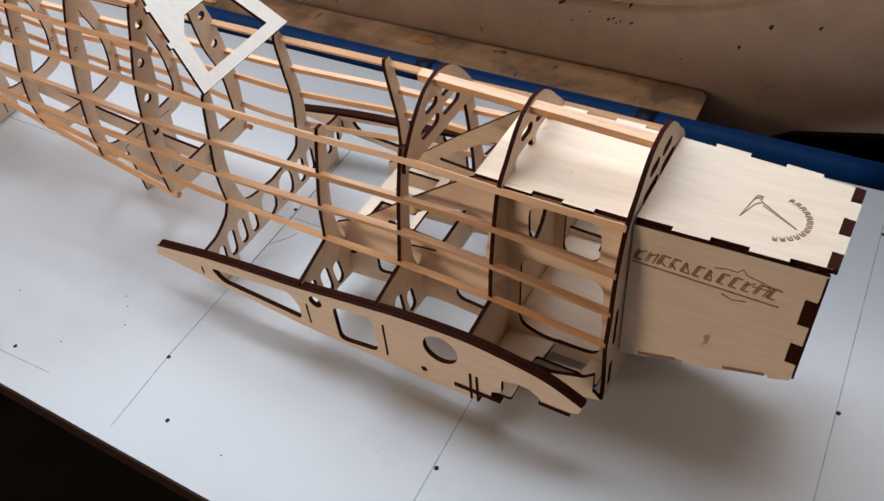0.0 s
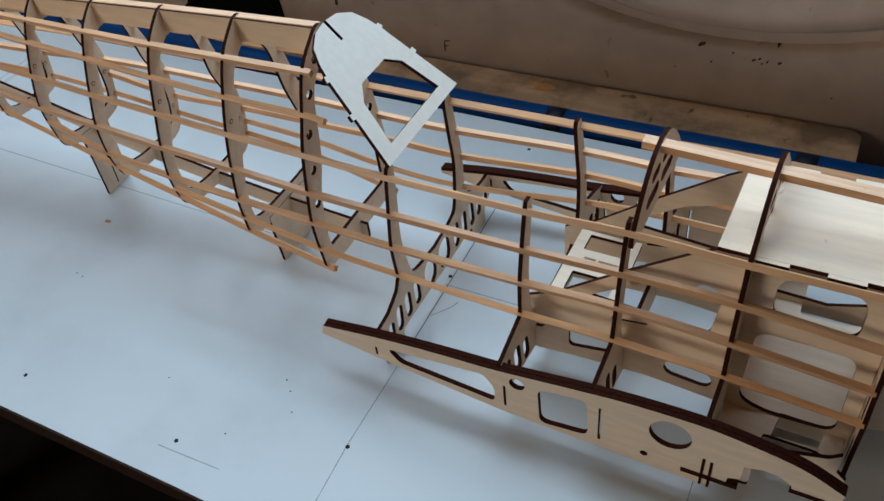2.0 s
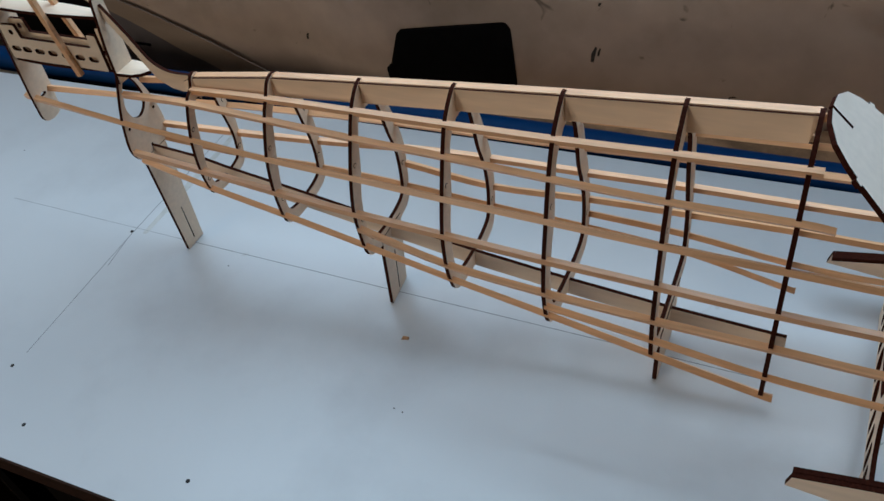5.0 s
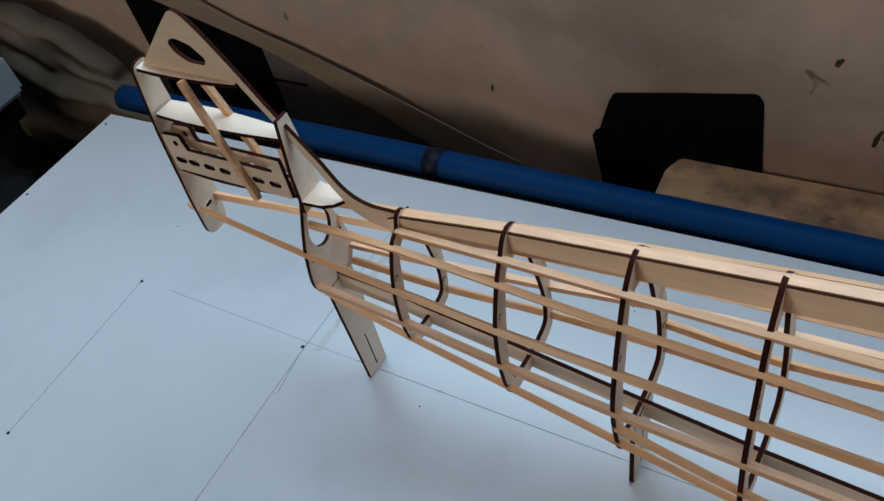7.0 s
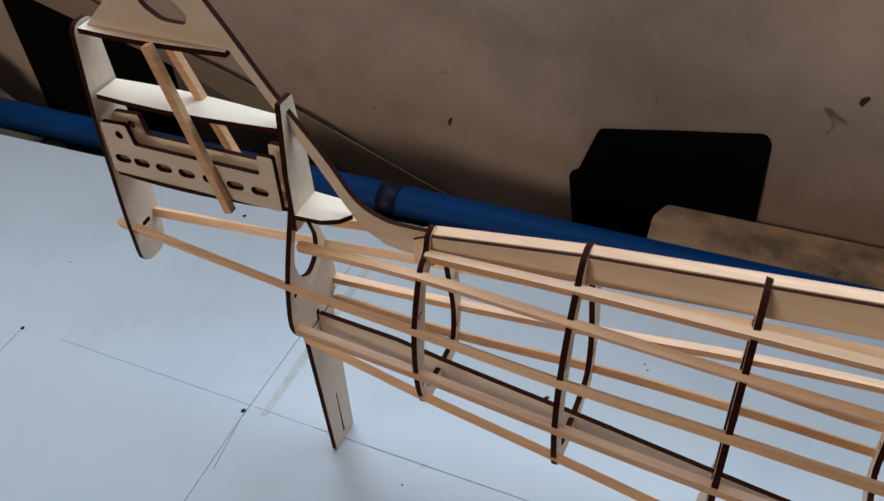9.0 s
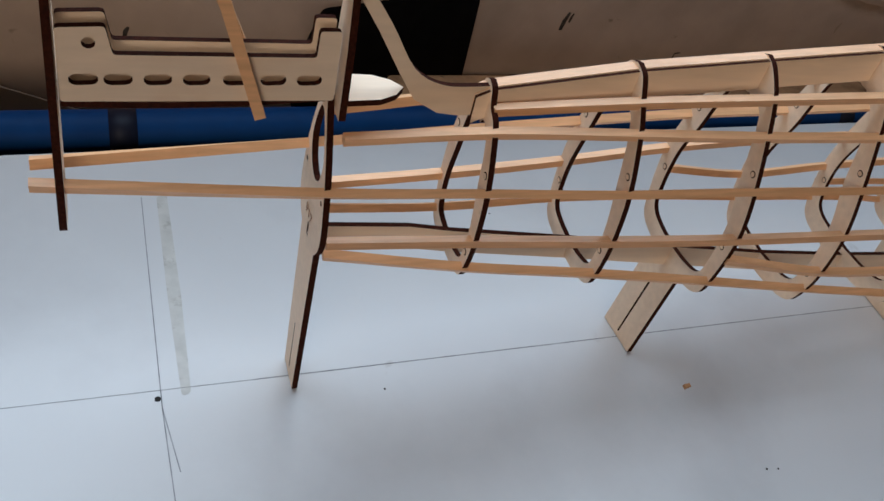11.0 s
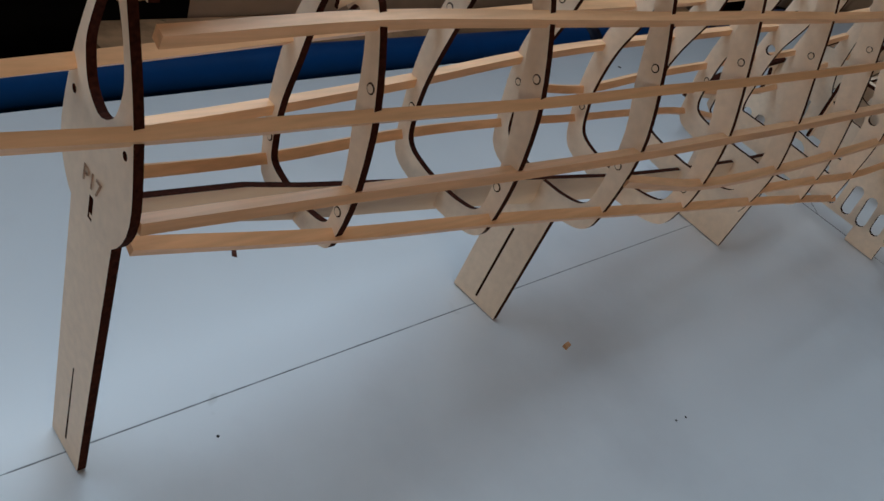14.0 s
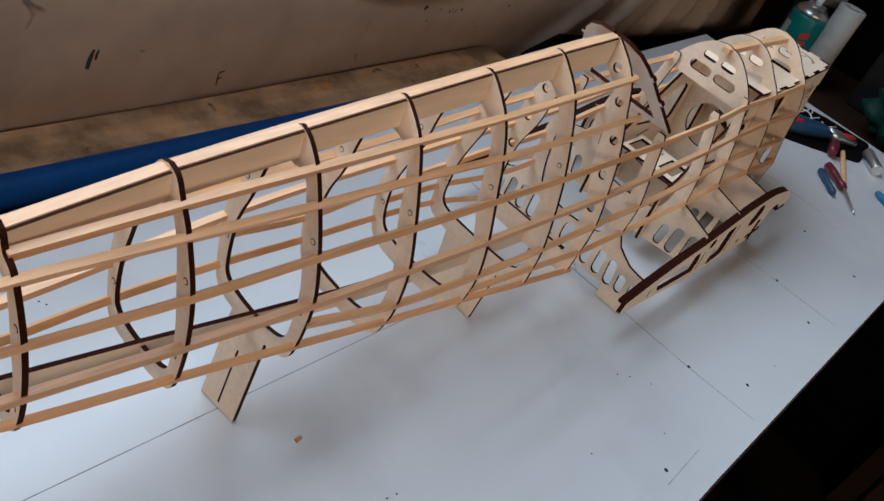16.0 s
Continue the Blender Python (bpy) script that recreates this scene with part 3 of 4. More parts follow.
side_rib(9, [(SADDLE - 0.0016, 0.057), (SADDLE - 0.0016, 0.022)], [(0.050, 0.024, 0.052, 0.038, 0.008), (0.063, 0.025, 0.065, 0.043, 0.009), (0.078, 0.027, 0.079, 0.045, 0.009)], low=0.016)
side_rib(10, [(SADDLE - 0.0016, 0.064), (SADDLE - 0.0016, 0.021)], [(0.050, 0.024, 0.052, 0.038, 0.008), (0.063, 0.025, 0.065, 0.045, 0.009), (0.078, 0.026, 0.079, 0.047, 0.009)], low=0.016)


def dome(i, low, holes, label):
    """An arched cowl former standing on the cockpit sides."""
    c = C[i]
    half = [(q.x, q.y) for q in spline([(0.0, 0.1800), (0.012, 0.1772), (0.022, 0.1705), (0.032, 0.1600), c, (c[0] + 0.002, low)], 5)]
    loop = half + [(-y, z) for y, z in half[::-1]][:-1]
    return plate("cowl_former", loop, holes, at_x(X[i] + (0.0032 if i == 10 else 0)), T, WOOD, frame_, label)


arch_slots = [slot(s * 0.0055, 0.1632, s * 0.0135, 0.1632, 0.0070) for s in (-1, 1)] + [slot(s * 0.0060, 0.1500, s * 0.0200, 0.1500, 0.0085) for s in (-1, 1)]
dome(10, 0.137, arch_slots, "arched dash former with slots")


def bulkhead(i, top_holes, low, holes):
    c, d, e, f = C[i], D[i], E_[i], F[i]
    half = [(q.x, q.y) for q in spline([(0.0, 0.1797), (0.012, 0.1770), (0.022, 0.1700), (0.0318, 0.1597), c, d, e, f], 4)]
    if i == 11:
        half += [(SADDLE - 0.0016, 0.066), (SADDLE - 0.0016, 0.026), (0.060, 0.014), (0.0, 0.014)]
    else:
        half += [(0.055, 0.030), (0.056, 0.012), (0.0, 0.012)]
    loop = half + [(-y, z) for y, z in half[-2:0:-1]]
    return plate("bulkhead", loop, top_holes + holes, at_x(X[i]), T, WOOD, frame_)


cowl_slots = arch_slots
bulkhead(11, cowl_slots, 0.012, [circle(0.0, 0.085, 0.022, 24)])
bulkhead(12, cowl_slots, 0.012, [circle(0.0, 0.085, 0.020, 24), slot(0.0475, 0.060, 0.0465, 0.085, 0.005), slot(-0.0475, 0.060, -0.0465, 0.085, 0.005), slot(0.049, 0.022, 0.049, 0.040, 0.005), slot(-0.049, 0.022, -0.049, 0.040, 0.005)])
strip("top_strip", [(0.677, -0.002, 0.1785), (0.75, -0.002, 0.1770), (0.8235, -0.002, 0.1750)], 0.0070, 0.0040, frame_, "flat pine strip along the cowl's top", flat=True)

# dorsal boards and the inner keel
for side in (-1, 1):
    top = [(X[i], TOP[i] + 0.0014 + 0.0009 * min(2, i - 1)) for i in range(1, 8)]
    top = [(0.060, 0.1715)] + top + [(0.464, top[-1][1])]
    loop = top + [(x, z - (0.0118 + 0.0050 * min(1.0, x / 0.42))) for x, z in top[::-1]]
    plate("dorsal_board", loop, [], at_y(-0.0027 if side < 0 else 0.0042), 0.0016 if side < 0 else 0.0012, WOOD if side < 0 else (PLY, STRIP), frame_)
cap = top + [(x, z - 0.006) for x, z in top[::-1]]
plate("dorsal_cap", [(x, z + 0.0006) for x, z in cap], [], at_y(0.0009), 0.0052, (PLY, STRIP), frame_, "pale pine strip between the dorsal boards")
keel_top = [(0.002, 0.1045), (0.045, 0.1010), (0.0672, 0.0965), (0.1347, 0.0860), (0.2018, 0.0745), (0.267, 0.0640), (0.3345, 0.0560), (0.402, 0.0500), (0.475, 0.0460)]
plate("keel", keel_top + [(x, z - 0.013) for x, z in keel_top[::-1]], [], at_y(0.0), T, WOOD, frame_)

# tail fin
def lift(x, y, z):
    """The fin's own drawing, set on the raised tail."""
    return warp(x, y, z + 0.0048 - 0.045 * max(0.0, z - 0.168))


outer = [(q.x, q.y) for q in spline([(0.076, 0.1715), (0.058, 0.1705), (0.0445, 0.1715), (0.0320, 0.179), (0.0195, 0.199), (0.0022, 0.2235), (-0.0058, 0.2355), (-0.020, 0.258), (-0.036, 0.280), (-0.046, 0.2865), (-0.056, 0.279)], 4)]
fin_loop = outer + [(-0.0905, 0.2450), (-0.018, 0.2450), (-0.011, 0.2345), (0.0, 0.2185), (0.0150, 0.1955), (0.0262, 0.1765), (0.0340, 0.1645), (0.045, 0.1580), (0.055, 0.1565), (0.076, 0.1575)]
fin = plate("fin_edge", fin_loop, [rounded([(-0.0595, 0.2655), (-0.053, 0.2688), (-0.042, 0.2655), (-0.0345, 0.2575), (-0.0365, 0.2530), (-0.049, 0.2532), (-0.0575, 0.2590)], 0.003)], at_y(0.0), T, WOOD, frame_, "curved plywood fin leading edge and tip", shape=lift)
plate("fin_post", [(-0.0090, 0.160), (0.0090, 0.160), (0.0082, 0.190), (0.0045, 0.2250), (-0.0045, 0.2250), (-0.0082, 0.190)], [], at_x(0.0035), 0.0028, WOOD, frame_, shape=lift)
rud = rounded([(-0.0095, 0.1085), (0.0095, 0.1085), (0.0105, 0.140), (0.0095, 0.200), (0.006, 0.2465), (-0.006, 0.2465), (-0.0095, 0.200), (-0.0105, 0.140)], 0.0085)
plate("rudder_post", rud, [slot(-0.0015, 0.131, 0.0015, 0.131, 0.003)], lambda u, v, w: (-0.0983 + (v - 0.103) * 0.020 + w, u, v), 0.0028, WOOD, frame_, shape=lift)


def rib(name, z, x0, x1, wide, label):
    up = [(x0 + (x1 - x0) * t, wide * (0.55 + 0.45 * math.sin(math.pi * min(1, 0.25 + 0.75 * t)))) for t in [k / 8 for k in range(9)]]
    plate(name, up + [(x, -y) for x, y in up[::-1]], [], at_z(z), 0.0026, WOOD, frame_, label, shape=lift)


rib("tip_rib", 0.2437, -0.0925, -0.018, 0.0062, "narrow tip rib")
rib("fin_rib", 0.2110, -0.0930, 0.0005, 0.0080, "pale horizontal fin rib")
rib("fin_rib", 0.1680, -0.0945, 0.0005, 0.0092, "pale horizontal fin rib")
plate("root_plate", [(0.005, -0.0090), (0.018, -0.0082), (0.025, -0.0050), (0.0292, 0.0), (0.025, 0.0050), (0.018, 0.0082), (0.005, 0.0090)], [], at_z(0.1680), 0.0026, WOOD, frame_, "small pale root plate", shape=lift)
for side in (-1, 1):
    loop = rounded([(-0.0945, 0.1697), (-0.001, 0.1697), (-0.001, 0.1995), (-0.0088, 0.1995), (-0.0092, 0.1885), (-0.0772, 0.1885), (-0.0792, 0.1993), (-0.0942, 0.1985)], 0.0012, 2)
    cut = [slot(x - 0.0024, 0.1787, x + 0.0024, 0.1789, 0.0045) for x in (-0.0868, -0.0760, -0.0633, -0.0505, -0.0370, -0.0240, -0.0110)] + [circle(-0.0845, 0.1930, 0.0022, 10)]
    plate("servo_tray", loop, cut, at_y(-0.0080 if side < 0 else 0.0010), 0.0026, WOOD, frame_, shape=lift)
    q0, q1 = Vector((-0.0525 if side < 0 else -0.0575, side * (0.009 if side < 0 else 0.0055), 0.2455)), Vector((-0.0284 if side < 0 else -0.0325, side * (0.0115 if side < 0 else 0.0060), 0.1645 if side < 0 else 0.1815))
    d = (q1 - q0).normalized()
    sx = Vector((d.z, 0, -d.x)) * 0.0021
    sy = Vector((0, 0.0018, 0))
    vv = [q + a * sx + b * sy for q in (q0, q1) for a, b in ((-1, -1), (1, -1), (1, 1), (-1, 1))]
    put("fin_strip", [lift(*v) for v in vv], [(3, 2, 1, 0), (4, 5, 6, 7), (0, 1, 5, 4), (1, 2, 6, 5), (2, 3, 7, 6), (3, 0, 4, 7)], STRIP, frame_)

# slanted plate behind the cockpit
hm, hv = Vector((0.534, 0.0033, 0.1490)), Vector((-0.063, 0.0, 0.061)).normalized()
hn = Vector((0, 1, 0)).cross(hv)
right = [(0.0455, 0.0), (0.0375, 0.0340), (0.0400, 0.0347), (0.0390, 0.0385), (0.0365, 0.0380), (0.0315, 0.0605), (0.0335, 0.0612), (0.0320, 0.0650), (0.0300, 0.0645), (0.0275, 0.0715), (0.022, 0.0810), (0.012, 0.0870)]
slit = [(0.0012, 0.0885), (0.0012, 0.073), (-0.0012, 0.073), (-0.0012, 0.0885)]
loop = right + slit + [(-u, v) for u, v in right[::-1]]
plate("canopy_back_plate", loop, [[(0.014, 0.046), (0.024, 0.037), (0.0315, 0.0085), (-0.0315, 0.0085), (-0.024, 0.037), (-0.014, 0.046)]],
      lambda u, v, w: tuple(hm + Vector((0, 1, 0)) * u + hv * v + hn * w), 0.003, (LIT_PLY, BURNT), frame_, "slanted plywood plate with a five-sided opening, window light painted in")

# inner side plates and floor of the cockpit
side_loop = [(0.618, 0.014), (0.655, 0.018), (0.700, 0.021), (0.7455, 0.018), (0.7455, 0.1365), (0.733, 0.1365), (0.718, 0.127), (0.681, 0.101), (0.640, 0.070), (0.618, 0.059)]
side_holes = [rounded([(0.660, 0.0755), (0.733, 0.071), (0.738, 0.104), (0.727, 0.109), (0.698, 0.100)], 0.005), slot(0.716, 0.0345, 0.734, 0.033, 0.012), slot(0.676, 0.0625, 0.697, 0.0655, 0.0015),
              circle(0.6265, 0.040, 0.0055, 12), rounded([(0.648, 0.026), (0.676, 0.031), (0.677, 0.047), (0.648, 0.041)], 0.004)]
tank_loop = [(0.7485, 0.012), (0.8205, 0.012), (0.8205, 0.1355), (0.7485, 0.1355)]
tank_holes = [rounded([(0.763, 0.098), (0.807, 0.098), (0.807, 0.128), (0.763, 0.128)], 0.010), rounded([(0.756, 0.028), (0.772, 0.022), (0.812, 0.024), (0.811, 0.086), (0.758, 0.086)], 0.009)]


def raised(x, y, z):
    """Side plates grow taller towards the deck."""
    return warp(x, y, z + 0.009 * min(1.0, max(0.0, (z - 0.02) / 0.11)))


for side in (-1, 1):
    plate("cockpit_side", side_loop, side_holes, at_y(side * 0.034), T, WOOD, frame_, shape=raised)
    plate("tank_side", tank_loop, tank_holes, at_y(side * 0.0345), T, WOOD, frame_, shape=raised)
plate("cockpit_floor", rounded([(0.750, -0.086), (0.7755, -0.086), (0.7755, -0.050), (0.805, -0.050), (0.818, -0.055), (0.818, 0.055), (0.805, 0.050), (0.7755, 0.050), (0.7755, 0.086), (0.750, 0.086)], 0.002, 2),
      [[(0.780, -0.050), (0.806, -0.048), (0.808, -0.032), (0.782, -0.032)][::-1]], at_z(0.0205), T, WOOD, frame_)
for side in (-1, 1):
    plate("nose_web", [(0.750, 0.027), (0.790, 0.026), (0.812, 0.034), (0.818, 0.040), (0.818, 0.024), (0.824, 0.018), (0.812, 0.015), (0.750, 0.014)], [], at_y(side * 0.060), T, WOOD, frame_)

# wing saddles
top = [(q.x, q.y) for q in spline([(0.4925, 0.0320), (0.540, 0.0440), (0.586, 0.0530), (0.641, 0.0615), (0.695, 0.0685), (0.743, 0.0695), (0.772, 0.0665), (0.800, 0.0605), (0.823, 0.0490)], 4)]
low_edge = [(0.8215, 0.0430), (0.8157, 0.0400), (0.7975, 0.0385), (0.7970, 0.0425), (0.790, 0.0475), (0.782, 0.0480), (0.772, 0.0450), (0.7715, 0.0325), (0.765, 0.0295), (0.7645, 0.0250), (0.758, 0.0225), (0.754, 0.0150), (0.745, 0.0145), (0.709, 0.0160), (0.670, 0.0180), (0.620, 0.0195), (0.575, 0.0205), (0.530, 0.0215), (0.490, 0.0232)]
saddle_cuts = [rounded([(0.5434, 0.0355), (0.614, 0.0500), (0.6210, 0.0400), (0.6205, 0.0265), (0.5515, 0.0255)], 0.004), [(0.5335, 0.0250), (0.5352, 0.0250), (0.5352, 0.0325), (0.5335, 0.0325)],
               [(0.6270, 0.0260), (0.6287, 0.0260), (0.6287, 0.0460), (0.6270, 0.0460)], circle(0.6365, 0.0520, 0.0052, 14), rounded([(0.650, 0.0540), (0.681, 0.0590), (0.6825, 0.0250), (0.651, 0.0210)], 0.006),
               [(0.6885, 0.0250), (0.6902, 0.0250), (0.6902, 0.0560), (0.6885, 0.0560)], circle(0.7305, 0.0520, 0.0122, 20), circle(0.717, 0.0260, 0.0024, 10)]


def saddle_shape(x, y, z):
    """The saddle sits a little nose-high, its tail tip raised."""
    for (x0, d0), (x1, d1) in zip(SADDLE_RISE, SADDLE_RISE[1:]):
        if x <= x1:
            t = max(0.0, (x - x0) / (x1 - x0))
            return warp(x, y, z + d0 + (d1 - d0) * t)
    return warp(x, y, z + SADDLE_RISE[-1][1])


SADDLE_RISE = ((0.490, 0.006), (0.620, -0.0045), (0.680, -0.0040), (0.750, -0.0012), (0.825, 0.0))
for side in (-1, 1):
    saddle = plate("wing_saddle", top + low_edge, saddle_cuts, at_y(side * (SADDLE + 0.0003)), 0.0034, WOOD, frame_, "airfoil-shaped wing saddle plate", shape=saddle_shape)
    edge = [(x, z + 0.0004) for x, z in top]
    plate("edge_strip", edge + [(x, z - 0.0030) for x, z in edge[::-1]], [], at_y(side * (SADDLE - 0.0034)), 0.0034, (BURNT, BURNT), saddle, "dark doubled upper edge", shape=saddle_shape)
    for x0, z0, x1, z1 in ((0.739, 0.0215, 0.771, 0.0250), (0.7500, 0.0145, 0.7515, 0.0400), (0.7545, 0.0140, 0.7560, 0.0390), (0.7965, 0.0370, 0.8160, 0.0400)):
        y = side * (SADDLE + 0.0003)
        box("tab", (x0, y - 0.0023, z0), (x1, y + 0.0023, z1), BURNT, saddle, shape=saddle_shape)

# nose box with finger joints
nose = new("nose_box")
nose.parent = frame_
tagged(nose, "pale plywood nose box with finger joints")


def nose_shape(x, y, z):
    """The box narrows slightly towards its front."""
    t = (x - 0.8245) / 0.096
    return warp(x, y * (1 - 1.22 * (x - 0.8245)), z + 0.0070 - 0.0063 * t + (z - 0.0345 - 0.027 * t) * 0.0725)


def fingers(a, b, n, fixed, depth, along_u):
    """Points from a to b with n alternating tabs."""
    out = []
    for k in range(n):
        t0, t1 = a + (b - a) * k / n, a + (b - a) * (k + 1) / n
        d = fixed if k % 2 else fixed - depth
        out += [(t0, d), (t1, d)] if along_u else [(d, t0), (d, t1)]
    return out


NB, NF = 0.0382, 0.9205
edge_n = fingers(0.8245, NF, 5, NB, 0.0030, True)
lid = [(x, -y) for x, y in edge_n] + [(NF - 0.003, -0.022), (NF + 0.0028, -0.022), (NF + 0.0028, -0.007), (NF - 0.003, -0.007), (NF - 0.003, 0.007), (NF + 0.0028, 0.007), (NF + 0.0028, 0.022), (NF - 0.003, 0.022)] + edge_n[::-1]
lid_part = plate("lid", lid, [], lambda u, v, w: (u, v, 0.1345 + (u - 0.8245) * 0.080 + w), T, WOOD, nose, shape=nose_shape)
rear = fingers(0.7300, 0.8205, 5, 0.0395, 0.0028, True)
plate("tank_lid", [(x, -y) for x, y in rear] + rear[::-1], [], lambda u, v, w: (u, v, 0.1462 + max(0.0, u - 0.75) * 0.020 + w), T, WOOD, frame_, "bright plywood tank lid")
for side in (-1, 1):
    s = [(0.8245, 0.0325), (0.842, 0.0378), (0.842, 0.0403), (0.862, 0.0463), (0.862, 0.0438), (0.888, 0.0515), (0.888, 0.0540), (0.908, 0.0600), (0.908, 0.0575), (NF - 0.001, 0.0620),
         (NF - 0.001, 0.075), (NF - 0.007, 0.075), (NF - 0.007, 0.090), (NF - 0.001, 0.090), (NF - 0.001, 0.104), (NF - 0.007, 0.104), (NF - 0.007, 0.122), (NF - 0.001, 0.122), (NF, 0.1405), (0.8245, 0.1328)]
    plate("side_panel", s, [], at_y(side * (NB - 0.0017)), T, WOOD, nose, shape=nose_shape)
plate("front_panel", [(-NB + 0.0034, 0.0630), (NB - 0.0034, 0.0630), (NB - 0.0034, 0.1400), (-NB + 0.0034, 0.1400)], [], at_x(NF - 0.0035), 0.006, (PLY, BURNT), nose, "doubled front panel", shape=nose_shape)
for z0, z1 in ((0.0755, 0.0895), (0.1045, 0.1215)):
    for side in (-1, 1):
        box("finger", (NF - 0.0068, side * (NB - 0.0017) - 0.0016, z0), (NF - 0.0008, side * (NB - 0.0017) + 0.0016, z1), BURNT, nose, shape=nose_shape)
for y0, y1 in ((-0.0350, -0.0222), (-0.0068, 0.0068), (0.0222, 0.0350)):
    box("finger", (NF - 0.0028, y0, 0.1408), (NF + 0.0027, y1, 0.1438), BURNT, nose, shape=nose_shape)
box("front_edge", (NF - 0.0002, -NB + 0.0036, 0.1405), (NF + 0.0016, NB - 0.0036, 0.1432), BURNT, nose, "burnt edge of the front panel", shape=nose_shape)
box("corner_edge", (NF - 0.0008, -NB + 0.0003, 0.064), (NF + 0.0004, -NB + 0.0034, 0.1395), BURNT, nose, "burnt edge of the front panel", shape=nose_shape)
plate("base_panel", [(0.8245, -NB + 0.0034), (NF - 0.006, -NB + 0.0034), (NF - 0.006, NB - 0.0034), (0.8245, NB - 0.0034)], [], lambda u, v, w: (u, v, 0.0350 + (u - 0.8245) * 0.295 + w), T, WOOD, nose, shape=nose_shape)


def engrave(points, lay, wide, parent):
    """A thin burnt line along points of a panel."""
    p = [Vector(q) for q in points]
    verts, faces = [], []
    for i, q in enumerate(p):
        d = (p[min(i + 1, len(p) - 1)] - p[max(i - 1, 0)]).normalized()
        s = Vector((-d.y, d.x)) * wide / 2
        for r in (q - s, q + s):
            verts += [nose_shape(*lay(r.x, r.y, 0.0016)), nose_shape(*lay(r.x, r.y, 0.0012))]
        if i:
            k = 4 * i
            faces += [(k - 4, k - 2, k + 2, k), (k - 3, k + 1, k + 3, k - 1), (k - 4, k, k + 1, k - 3), (k - 2, k - 1, k + 3, k + 2)]
    put("engraving", verts, faces, ENGRAVE, parent)


def lid_lay(u, v, w):
    return (u - 0.0015, v - 0.003, 0.1349 + (u - 0.8295) * 0.080 + w)


def flank_lay(u, v, w):
    return (u, -(NB - 0.0017) - w, v - 0.0075)


for pts in ([(0.8725, -0.0110), (0.8755, 0.0050), (0.8785, 0.0075), (0.8800, 0.0040), (0.9005, -0.0100)], [(0.8725, -0.0110), (0.8770, 0.0010), (0.8800, 0.0040)], [(0.8755, 0.0050), (0.8765, 0.0085), (0.8795, 0.0085), (0.8785, 0.0050)], [(0.8810, 0.0015), (0.9005, -0.0100)]):
    engrave(pts, lid_lay, 0.0004, lid_part)
for k in range(13):
    g = radians(78 - 12.5 * k)
    ca, cb = 0.8885, -0.005
    rad, tan = Vector((math.cos(g), math.sin(g))), Vector((math.sin(g), -math.cos(g)))
    o = Vector((ca, cb)) + rad * 0.0152
    for a0, a1 in (((0, 0), (0.0030, 0.0004)), ((0.0030, 0.0004), (0.0028, 0.0022)), ((0.0016, 0.0004), (0.0014, 0.0021)), ((0.0028, 0.0022), (0.0, 0.0020))):
        engrave([tuple(o + rad * a0[0] + tan * a0[1]), tuple(o + rad * a1[0] + tan * a1[1])], lid_lay, 0.00045, lid_part)
rnd = random.Random(11)
for k in range(12):
    x0, z0, hi = 0.8262 + k * 0.0063, 0.1186 + k * 0.00033, 0.0072
    w, s = rnd.uniform(0.0036, 0.0050), 0.0026
    strokes = [[(x0, z0), (x0 + s, z0 + hi)], [(x0 + 0.0011, z0), (x0 + s + 0.0009, z0 + hi * 0.9)]]
    strokes.append(rnd.choice(([(x0 + s, z0 + hi), (x0 + s + w, z0 + hi)], [(x0 + s, z0 + hi), (x0 + w, z0)], [(x0 + 0.5 * s, z0 + hi * 0.5), (x0 + s + w, z0 + hi)])))
    strokes.append(rnd.choice(([(x0 + w, z0), (x0 + w + s, z0 + hi)], [(x0, z0), (x0 + w, z0)], [(x0 + s * 0.5, z0 + hi * 0.5), (x0 + w, z0)])))
    for pts in strokes:
        engrave(pts, flank_lay, rnd.uniform(0.0006, 0.0011), nose)
engrave([(0.8255, 0.1158), (0.860, 0.1169), (0.903, 0.1184)], flank_lay, 0.0009, nose)
engrave([(0.868, 0.1300), (0.875, 0.1320), (0.8795, 0.1320), (0.8820, 0.1350), (0.8845, 0.1320), (0.891, 0.1310), (0.898, 0.1295), (0.897, 0.1270), (0.888, 0.1262)], flank_lay, 0.0005, nose)
engrave([(0.874, 0.1145), (0.880, 0.1125), (0.887, 0.1147)], flank_lay, 0.0006, nose)
for x0, x1 in ((0.836, 0.858), (0.884, 0.906)):
    z0, z1 = (0.0335 + (x - 0.8245) * 0.30 + 0.0090 for x in (x0, x1))
    engrave([(x0, z0), (x1, z1)], flank_lay, 0.0022, nose)

# pale tray in the cockpit
tray = plate("cockpit_tray", [(0.6350, -0.0250), (0.6780, -0.0245), (0.6765, 0.0345), (0.6350, 0.0335)], [rounded([(0.6425, 0.0165), (0.6705, 0.0170), (0.6700, 0.0310), (0.6425, 0.0305)], 0.001, 2), rounded([(0.6430, -0.0200), (0.6720, -0.0195), (0.6720, -0.0035), (0.6430, -0.0040)], 0.001, 2)],
             at_z(0.0700), T, WOOD, frame_, "bright plywood tray with two windows and a line of print", shape=same)
for x0, x1, y0 in ((0.6460, 0.6535, 0.0085), (0.6555, 0.6735, 0.0085), (0.6470, 0.6530, 0.0055), (0.6560, 0.6705, 0.0055)):
    box("lettering", (x0, y0, 0.07151), (x1, y0 + 0.0014, 0.0717), ENGRAVE, tray, "unreadable dark print")

